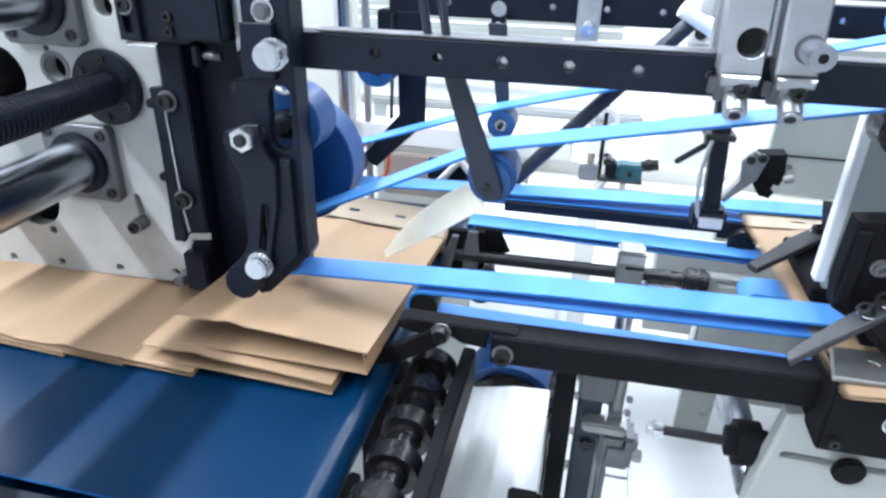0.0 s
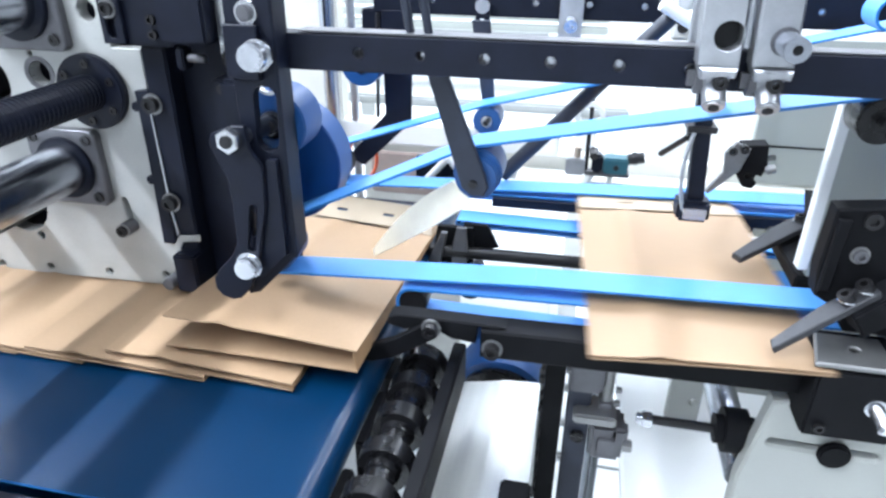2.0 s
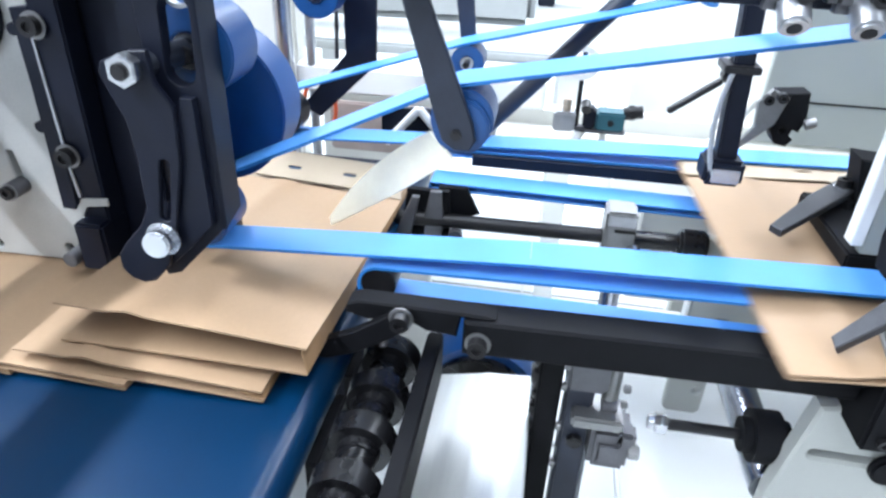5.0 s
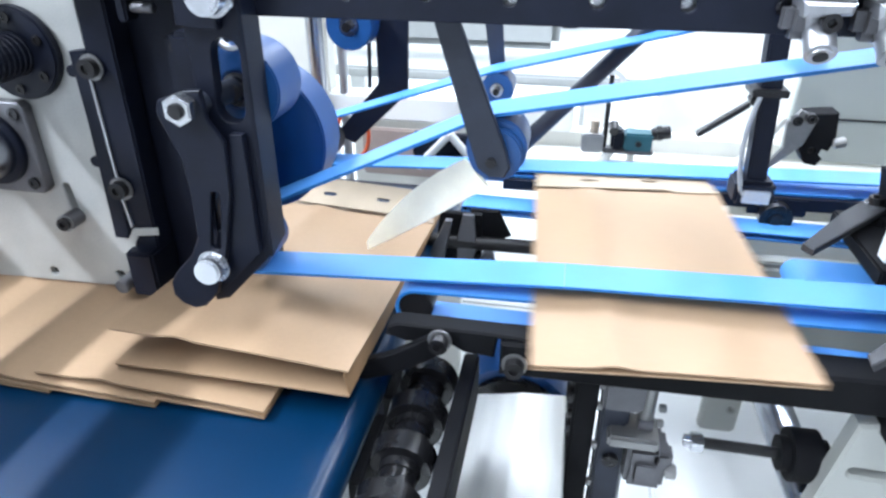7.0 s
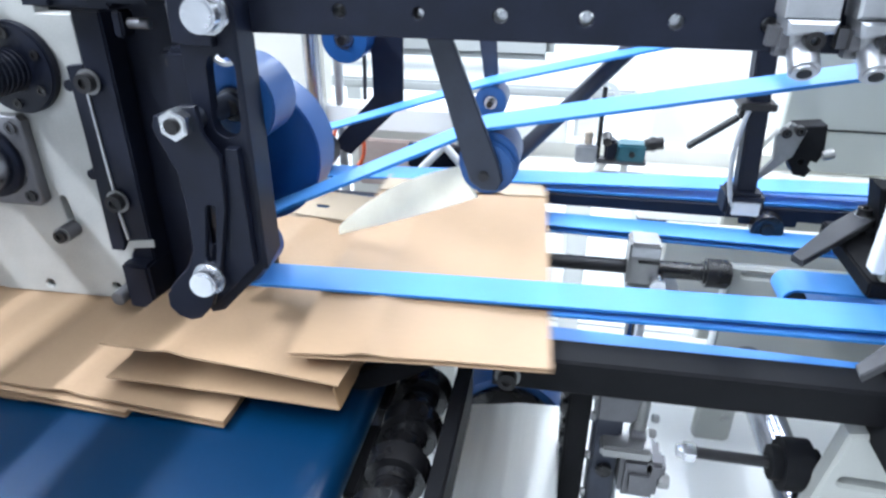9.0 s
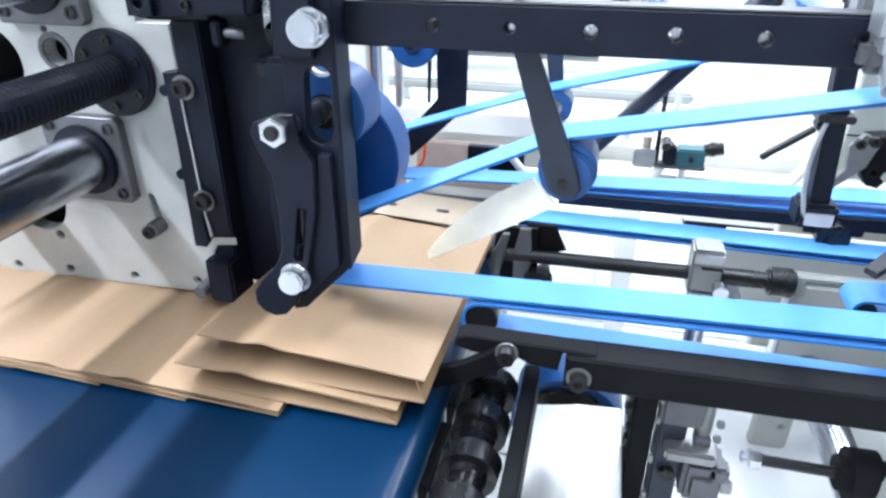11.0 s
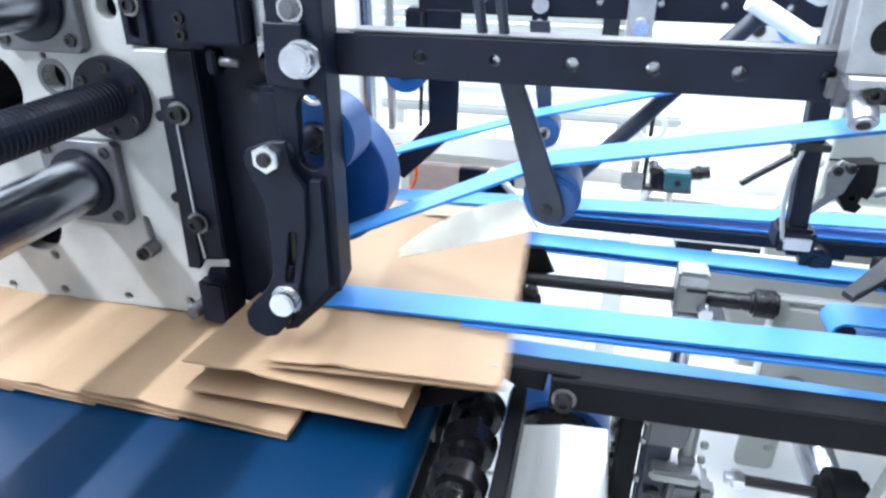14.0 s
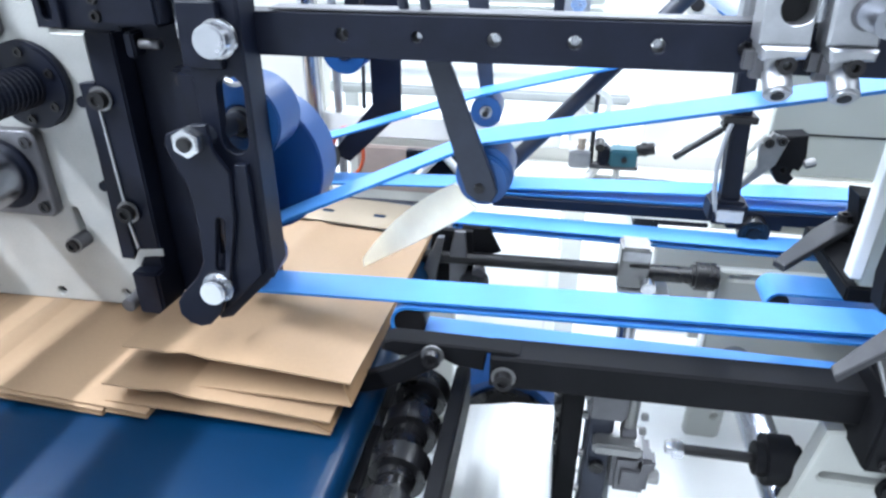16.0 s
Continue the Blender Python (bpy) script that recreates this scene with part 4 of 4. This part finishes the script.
# ---- far side of the machine ----
fs = thing("far_machine_side", "cream far side frame with ledge and cut-outs", "machine frame", (0.1, 0.7, 0.0))
part("panel", plate([(-0.42, 0.0), (-0.20, 0.0), (-0.20, 0.672), (0.30, 0.672), (0.30, 0.0), (1.6, 0.0), (1.6, 0.735), (-0.42, 0.735)], [], 0.70, 0.73, 0.004), CREAM, fs, "cream side plate with an open bay")
part("ledge", plate([(-0.08, 0.52), (0.62, 0.52), (0.62, 0.699), (-0.08, 0.699)], [slot(0.07, 0.62, 0.19, 0.62, 0.022), slot(0.32, 0.555, 0.326, 0.555, 0.006), slot(0.40, 0.562, 0.406, 0.562, 0.006)], 0.690, 0.705, 0.002, axis="z"), CREAM, fs)
part("upright_panel", plate([(0.350, 0.72), (1.6, 0.72), (1.6, 1.0), (0.355, 0.985)], [circle(0.385, 0.945, 0.006, 10)], 0.660, 0.675, 0.002), GREENGREY, fs)
part("joint", box(0.352, 1.6, 0.6585, 0.6605, 0.7925, 0.7955, 0), DARK, fs)
part("upper_block", box(0.17, 0.34, 0.62, 0.66, 0.98, 1.03, 0.006), CREAM, fs)
# black discs draw the shade of the block's round holes
for hx in (0.19, 0.235, 0.29):
    part("dark_hole", rod((hx, 0.615, 1.003), (hx, 0.622, 1.003), 0.010), DARK, fs)
part("brown_panel", box(-0.37, -0.19, 0.60, 0.61, 0.66, 0.748, 0.003), mat("taupe_paint", (0.36, 0.29, 0.26), 0.5), fs, "taupe painted panel")
part("white_rail", box(-0.44, 0.0, 0.63, 0.67, 0.752, 0.80, 0.004), WHITE, fs)
part("brace", rod((-0.245, 0.50, 0.72), (-0.192, 0.50, 0.780), 0.0065), WHITE, fs)
part("brace", rod((-0.192, 0.50, 0.780), (-0.155, 0.50, 0.738), 0.0065), WHITE, fs)
part("black_plate", box(-0.255, -0.16, 0.51, 0.525, 0.735, 0.775, 0.002), BLACK, fs)
part("brace", rod((0.03, 0.55, 0.705), (0.10, 0.66, 0.76), 0.008), CREAM, fs)
part("brace", rod((0.22, 0.53, 0.700), (0.34, 0.66, 0.79), 0.009), CREAM, fs)

fc = thing("far_carrier", "black carrier bar under the far belt", "carrier", (0.07, 0.36, 0.75))
part("bar", plate([(-0.09, 0.757), (0.62, 0.760), (0.62, 0.780), (-0.09, 0.7725)], [], 0.350, 0.358, 0.001), BLACK, fc)
part("bearing", ring((0.262, 0.333, 0.752), (0.262, 0.3495, 0.754), 0.020, 0.009), RUBBER, fc)
part("bearing_plate", box(0.228, 0.300, 0.3465, 0.3495, 0.752, 0.776, 0.002), BLACK, fc)
part("bearing_pin", rod((0.262, 0.331, 0.752), (0.262, 0.3495, 0.752), 0.0085), BLACK_STEEL, fc)
fb = thing("far_beam", "black far beam with a row of holes and hanging plates", "beam", (0.1, 0.45, 1.03))
part("bar", plate([(-0.306, 1.031), (1.2, 1.026), (1.2, 1.072), (-0.306, 1.072)], [circle(-0.21 + 0.08 * k, 1.052, 0.005, 10) for k in range(8)], 0.45, 0.475, 0.001), BLACK, fb)
for k in range(8):
    part("set_screw", rod((-0.21 + 0.08 * k, 0.455, 1.052), (-0.21 + 0.08 * k, 0.47, 1.052), 0.0046), ZINC, fb)
part("bolt_head", rod((-0.129, 0.435, 1.047), (-0.129, 0.449, 1.047), 0.0115, bevel=0.002), ZINC, fb)
part("slotted_plate", plate([(-0.139, 1.045), (-0.119, 1.045), (-0.117, 1.002), (-0.141, 1.002)], [slot(-0.129, 1.012, -0.129, 1.024, 0.005)], 0.4375, 0.4495, 0.001), BLACK, fb)
part("idler_hanger", plate([(-0.140, 1.03), (-0.112, 1.03), (-0.098, 0.885), (-0.116, 0.885)], [], 0.408, 0.415, 0.001), GREYBAR, fb)
part("clamp", box(-0.012, 0.022, 0.42, 0.48, 1.005, 1.09, 0.004), ALU, fb)
part("clamp_nut", rod((0.006, 0.405, 1.026), (0.006, 0.42, 1.03), 0.010), ZINC, fb)
part("hanger", plate([(-0.293, 1.035), (-0.242, 1.035), (-0.2455, 0.857), (-0.333, 0.772), (-0.362, 0.786), (-0.291, 0.868)], [], 0.448, 0.4535, 0.001), BLACK, fb, "cranked black hanger plate")
part("thin_rod", rod((-0.300, 0.452, 1.03), (-0.305, 0.452, 0.86), 0.003), BLACK_STEEL, fb)
part("end_block", box(-0.33, -0.29, 0.46, 0.50, 0.99, 1.035, 0.003), BLACK, fb)
dg = thing("diagonal_bar", "dark round diagonal stay with a pale clamp", "stay", (0.03, 0.4, 0.9))
part("bar", rod((0.150, 0.41, 1.050), (-0.082, 0.40, 0.792), 0.0115), GREYBAR, dg)
part("clamp", rod((0.128, 0.388, 1.066), (0.232, 0.40, 1.008), 0.0115), WHITE, dg, "white enamelled cross bar")
sn = thing("far_sensor", "small sensor with teal connector on a pale bracket", "sensor", (0.08, 0.6, 0.73))
part("bracket", box(0.016, 0.052, 0.585, 0.62, 0.734, 0.766, 0.003), ALU, sn)
part("tip", rod((0.036, 0.60, 0.766), (0.036, 0.60, 0.786), 0.007), mat("copper_tip", (0.5, 0.42, 0.34), 0.35, metal=0.6), sn)
part("arm", box(0.052, 0.134, 0.590, 0.612, 0.734, 0.742, 0.002), GREYSTEEL, sn)
part("foot", rod((0.10, 0.602, 0.7055), (0.10, 0.602, 0.7345), 0.006), CREAM, sn)
part("body", box(0.064, 0.084, 0.585, 0.615, 0.742, 0.776, 0.004), BLACK, sn)
part("side_plug", rod((0.066, 0.58, 0.775), (0.066, 0.60, 0.782), 0.008), BLACK_STEEL, sn)
part("connector", box(0.0845, 0.130, 0.583, 0.617, 0.742, 0.772, 0.003), TEAL, sn, "teal plastic connector")
part("port", rod((0.108, 0.580, 0.756), (0.108, 0.5835, 0.756), 0.005), BLACK_STEEL, sn)
part("gland", rod((0.128, 0.60, 0.768), (0.158, 0.60, 0.774), 0.0105), BLACK_STEEL, sn)
part("gland_nut", hexhead((0.136, 0.60, 0.7695), (0.146, 0.60, 0.7715), 0.013), BLACK_STEEL, sn)
part("stem", rod((0.054, 0.602, 0.74), (0.054, 0.602, 0.90), 0.004), BLACK_STEEL, sn)
part("eye_ring", ring((0.052, 0.592, 0.846), (0.052, 0.604, 0.846), 0.027, 0.018), WHITE, sn, "white lifting ring")
ps = thing("pipe_stand", "pair of bright upright pipes behind the rollers", "pipes", (-0.43, 0.63, 0.0))
part("pipe", rod((-0.452, 0.62, 0.0), (-0.452, 0.62, 1.35), 0.0145), CHROME, ps)
part("pipe", rod((-0.412, 0.64, 0.0), (-0.412, 0.64, 1.35), 0.0085), ALU, ps)
single("red_hose", tube([Vector((-0.352 + 0.026 * math.cos(a), 0.5, 0.77 + 0.042 * math.sin(a))) for a in [math.pi * (-0.6 + 1.7 * i / 20) for i in range(21)]], 0.0032), REDHOSE, "orange-red air hose in a loop", "hose")
hb = thing("hose_pair", "two dark rods rising from the beam", "rods", (-0.125, 0.013, 1.07))
part("rod", rod((-0.132, 0.013, 1.069), (-0.146, 0.013, 1.15), 0.0042), GREYBAR, hb)
part("rod", rod((-0.1145, 0.013, 1.069), (-0.128, 0.013, 1.15), 0.0042), GREYBAR, hb)

# ---- neighbouring machine and tables behind ----
nb = thing("rear_table", "pale grey sheet-metal table of the next machine", "table", (0.0, 1.3, 0.0))
part("top", box(-1.6, 0.15, 1.0, 1.75, 0.735, 0.76, 0.006), mat("pale_grey_enamel", (0.40, 0.42, 0.42), 0.45, vary=0.05), nb)
for xa in (-1.5, -0.75, 0.03):
    part("leg", box(xa, xa + 0.05, 1.04, 1.09, 0.0, 0.735, 0.003), WHITE, nb)
    part("leg", box(xa, xa + 0.05, 1.66, 1.71, 0.0, 0.735, 0.003), WHITE, nb)
for zz in (0.80, 0.835, 0.87, 0.905, 0.94):
    part("rail", box(-1.55, 0.1, 1.62, 1.66, zz, zz + 0.022, 0.004), GREENGREY, nb)
part("back_panel", box(-1.50, -0.045, 1.16, 1.20, 0.78, 0.90, 0.02), mat("light_grey_enamel", (0.34, 0.355, 0.355), 0.45, vary=0.05), nb, "light grey rounded panel")
part("rail_post", box(-0.05, 0.0, 1.60, 1.68, 0.76, 1.0, 0.004), BLACK, nb)
part("rail_post", box(-1.2, -1.15, 1.60, 1.68, 0.76, 1.0, 0.004), BLACK, nb)
ct = thing("white_cabinet", "plain white enamelled cabinet beyond the machine", "cabinet", (1.2, 2.2, 0.0))
part("body", box(0.3, 2.4, 1.9, 2.6, 0.05, 1.0, 0.01), WHITE, ct)
part("plinth", box(0.32, 2.38, 1.93, 2.58, 0.0, 0.05, 0.004), BLACK, ct)
part("air_hose", tube([Vector((0.232 + 0.020 * math.cos(7.0 * u) - 0.012 * u, 0.62 + 0.02 * u, 0.990 - 0.055 * u + 0.012 * math.sin(7.0 * u))) for u in [-0.6 + i / 20 for i in range(33)]], 0.0042), BELT, fs, "thin blue air hose")

# ---- long infeed track beyond the fingers ----
it = thing("infeed_track", "long blue belt infeed track on a cream stand", "conveyor", (6.0, 0.15, 0.0))
part("bed", box(0.82, 12.5, -0.02, 0.36, 0.70, 0.760, 0.004), CREAM, it)
part("belt", box(0.84, 12.5, 0.05, 0.30, 0.7605, 0.7700, 0.001), BELT, it)
for xa in (1.75, 4.5, 8.0, 12.0):
    part("leg", box(xa, xa + 0.08, 0.05, 0.13, 0, 0.70, 0.004), CREAM, it)
    part("leg", box(xa, xa + 0.08, 0.24, 0.32, 0, 0.70, 0.004), CREAM, it)

# ---- folded cartons ----
CW, CL = 0.228, 0.430
CROSS = 0.366


def panel(xa, xb, ya, yb, z, thick=0.0016, warp=0.0, crease=0.0):
    """A board with a faint warp."""
    bm = bmesh.new()
    nx, ny = (30, 9) if crease else (9, 9)
    g = [[bm.verts.new((xa + (xb - xa) * i / nx, ya + (yb - ya) * j / ny, z + warp * (math.sin(math.pi * i / nx) * 0.6 + 0.5 * math.sin(2.2 * j / ny + 3.6 * i / nx)) + crease * math.exp(-(((xa + (xb - xa) * i / nx) + 0.047) / 0.013) ** 2))) for j in range(ny + 1)] for i in range(nx + 1)]
    for i in range(nx):
        for j in range(ny):
            bm.faces.new((g[i][j], g[i + 1][j], g[i + 1][j + 1], g[i][j + 1]))
    bm.normal_update()
    bmesh.ops.solidify(bm, geom=bm.faces[:], thickness=thick)
    return bm


carton = thing("folded_carton", "flat brown kraft carton with a pale slotted end flap", "carton", (0, 0, 0), "cartons on the line")
hx, hy = CW / 2, CL / 2
part("lower_board", panel(-hx, hx, -hy, hy, 0.001, warp=0.0008), [KRAFT], carton)
upper = part("upper_board", panel(-hx, hx, -hy, -hy + CROSS, 0.0046, warp=0.0016, crease=0.0032), [KRAFT], carton)
side = part("side_fold", plate([(hx - 0.0215, -hy), (hx, -hy), (hx, hy - 0.03), (hx - 0.002, hy - 0.03)], [], 0.0022, 0.0034, 0, axis="z"), [KRAFT_IN], carton)
flap_o = [(-hx, -hy + CROSS + 0.0062), (hx - 0.060, -hy + CROSS + 0.0062), (hx - 0.055, -hy + CROSS - 0.001), (hx, -hy + CROSS - 0.001), (hx - 0.012, hy), (-hx + 0.004, hy)]
part("end_flap", plate(flap_o, [slot(-0.050, 0.181, -0.038, 0.181, 0.0036), slot(0.028, 0.183, 0.040, 0.183, 0.0036)], 0.0048, 0.0064, 0, axis="z"), FLAP, carton, "pale slotted end flap")
bpy.context.view_layer.update()

PERIOD = 1.6225
SPEED = 0.59
FIRST = 1.16


SLIP = {7: -0.06, 5: -0.02, 4: -0.01, -3: -0.05, -4: -0.03, 2: 0.006}


def carton_rows(T, j):
    """Pose rows of the carton that lands at T: it rides in on the belts, drops on the pile, then creeps away."""
    rows, gap = [], []
    y_fly, rest_x, rest_y = 0.166, -0.287, 0.150 + 0.004 * math.sin(3.1 * j)

    def fly_x(t):
        return rest_x + 0.012 + SPEED * (T - 0.04 - t)

    def flight(t):
        x = fly_x(t)
        return pose(x, y_fly, 0.7745 + 0.030 * max(-0.12, min(0.5, x)), 0, -1.6, 3.2)

    def creep(t):
        s = (t - T - PERIOD) / PERIOD
        x = rest_x - 0.018 * min(1, s / 0.5) - 0.105 * s + SLIP.get(j, 0.0)
        k = min(1, s / 1.2)
        return pose(x, rest_y - 0.012 - 0.012 * k, 0.7060 - 0.001 * k, -1.0 + 0.5 * k, 1.9 - 0.2 * k, 0.6 * math.sin(1.7 * j))

    marks = []
    if T > -PERIOD:
        for u in (-20, -1.2, -0.75, -0.5, -0.35, -0.22):
            marks.append((T + u, flight(T + u), 0.0))
        marks.append((T - 0.10, pose(rest_x + 0.045, rest_y + 0.010, 0.757, -0.6, -0.5, 2.2), 0.004))
        marks.append((T, pose(rest_x, rest_y, 0.729, -1.8, 0.3, 0.4), 0.013))
        marks.append((T + 0.12, pose(rest_x - 0.001, rest_y, 0.7205, -2.5, 0.2, 0.2), 0.021))
        marks.append((T + 0.5, pose(rest_x - 0.003, rest_y, 0.7190, -2.6, 0.2, 0.0), 0.022))
        marks.append((T + PERIOD - 0.35, pose(rest_x - 0.007, rest_y - 0.003, 0.7182, -2.6, 0.2, 0.0), 0.022))
        marks.append((T + PERIOD - 0.05, pose(rest_x - 0.011, rest_y - 0.007, 0.7150, -2.0, 0.6, 0.0), 0.016))
    for k in range(1, 22):
        u = PERIOD + 0.12 + (k - 1) * 0.8
        marks.append((T + u, creep(T + u), 0.012 if k == 1 else (0.004 if k == 2 else 0.0015)))
    return marks


def between(marks, t):
    for (ta, ma, ga), (tb, mb, gb) in zip(marks, marks[1:]):
        if ta <= t <= tb:
            f = (t - ta) / (tb - ta)
            return ma.lerp(mb, f), ga + (gb - ga) * f
    return (marks[0][1], marks[0][2]) if t < marks[0][0] else (marks[-1][1], marks[-1][2])


CARTONS = []
for j in range(-9, 12):
    T = FIRST + j * PERIOD
    ob = carton if j == -9 else copy_thing(carton, pose(0, 0, 0))
    CARTONS.append((j, T, ob))


def motions():
    for j, T, ob in CARTONS:
        marks = carton_rows(T, j)
        times = sorted({0.0, 16.0, *[round(m[0], 2) for m in marks if 0.0 < m[0] < 16.0]})
        rows, tops, sides, flaps = [], [], [], []
        for t in times:
            m, g = between(marks, t)
            rows.append((t, m))
            tops.append((t, Matrix.Translation((hx, hy, 0)) @ Matrix.Rotation(-math.asin(g / CL), 4, "X") @ Matrix.Rotation(radians(3.0 * min(1, g / 0.022)), 4, "Y") @ Matrix.Translation((-hx, -hy, 0))))
            fold = Matrix.Translation((0, CROSS - hy, 0.0045)) @ Matrix.Rotation(radians(21.0 * min(1, g / 0.020)), 4, "X") @ Matrix.Translation((0, hy - CROSS, -0.0045))
            flaps.append((t, tops[-1][1] @ fold))
            a = math.degrees(math.asin(min(1, g / 0.0225)))
            sides.append((t, Matrix.Translation((hx, 0, 0.002)) @ Matrix.Rotation(radians(a), 4, "Y") @ Matrix.Translation((-hx, 0, -0.002))))
        walk(ob, rows)
        for c in ob.children:
            if c.name.startswith("upper_board"):
                walk(c, tops)
            elif c.name.startswith("end_flap"):
                walk(c, flaps)
            elif c.name.startswith("side_fold"):
                walk(c, sides)
    # a passing carton lifts the middle of the near belt's lower run
    lift = [(0.0, 0.6)]
    for j, T, ob in CARTONS:
        for u, f in ((-1.26, 0.0), (-1.08, 1.0), (-0.48, 1.0), (-0.24, 0.0)):
            if 0.05 < T + u < 16:
                lift.append((T + u, f))
    lift.append((16.0, 0.0))
    (left, p0, p1), (middle, p1, p2), (right, p2, p3) = RUN
    up = 0.0095
    walk(left, [(t, Matrix.Translation(p0) @ Matrix.Rotation(-math.atan(f * up / (p1.x - p0.x)), 4, "Y") @ Matrix.Translation(-p0)) for t, f in lift])
    walk(middle, [(t, Matrix.Translation((0, 0, f * up))) for t, f in lift])
    walk(right, [(t, Matrix.Translation(p3) @ Matrix.Rotation(math.atan(f * up / (p3.x - p2.x)), 4, "Y") @ Matrix.Translation(-p3)) for t, f in lift])
    hinge = Vector((0.154, 0.16, 0.945)) - BASE[sp]
    turn = [(0.0, -58.0), (3.3, -58.0), (5.0, 0.0), (16.0, 0.0)]
    walk(stick, [(t, Matrix.Translation(hinge) @ Matrix.Rotation(radians(a), 4, "Z") @ Matrix.Translation(-hinge)) for t, a in turn])
    swing = [(0.0, 0.0)]
    for j, T, ob in CARTONS:
        for u, a in ((-0.62, 0.0), (-0.42, 8.0), (-0.18, 11.5), (0.0, 5.0), (0.18, 0.0)):
            if 0 < T + u < 16:
                swing.append((T + u, a))
    swing.append((16.0, 0.0))
    walk(tongue, [(t, pose(*BASE[tongue]) @ pose(0, 0, 0, 0, a, 0)) for t, a in swing])


motions()
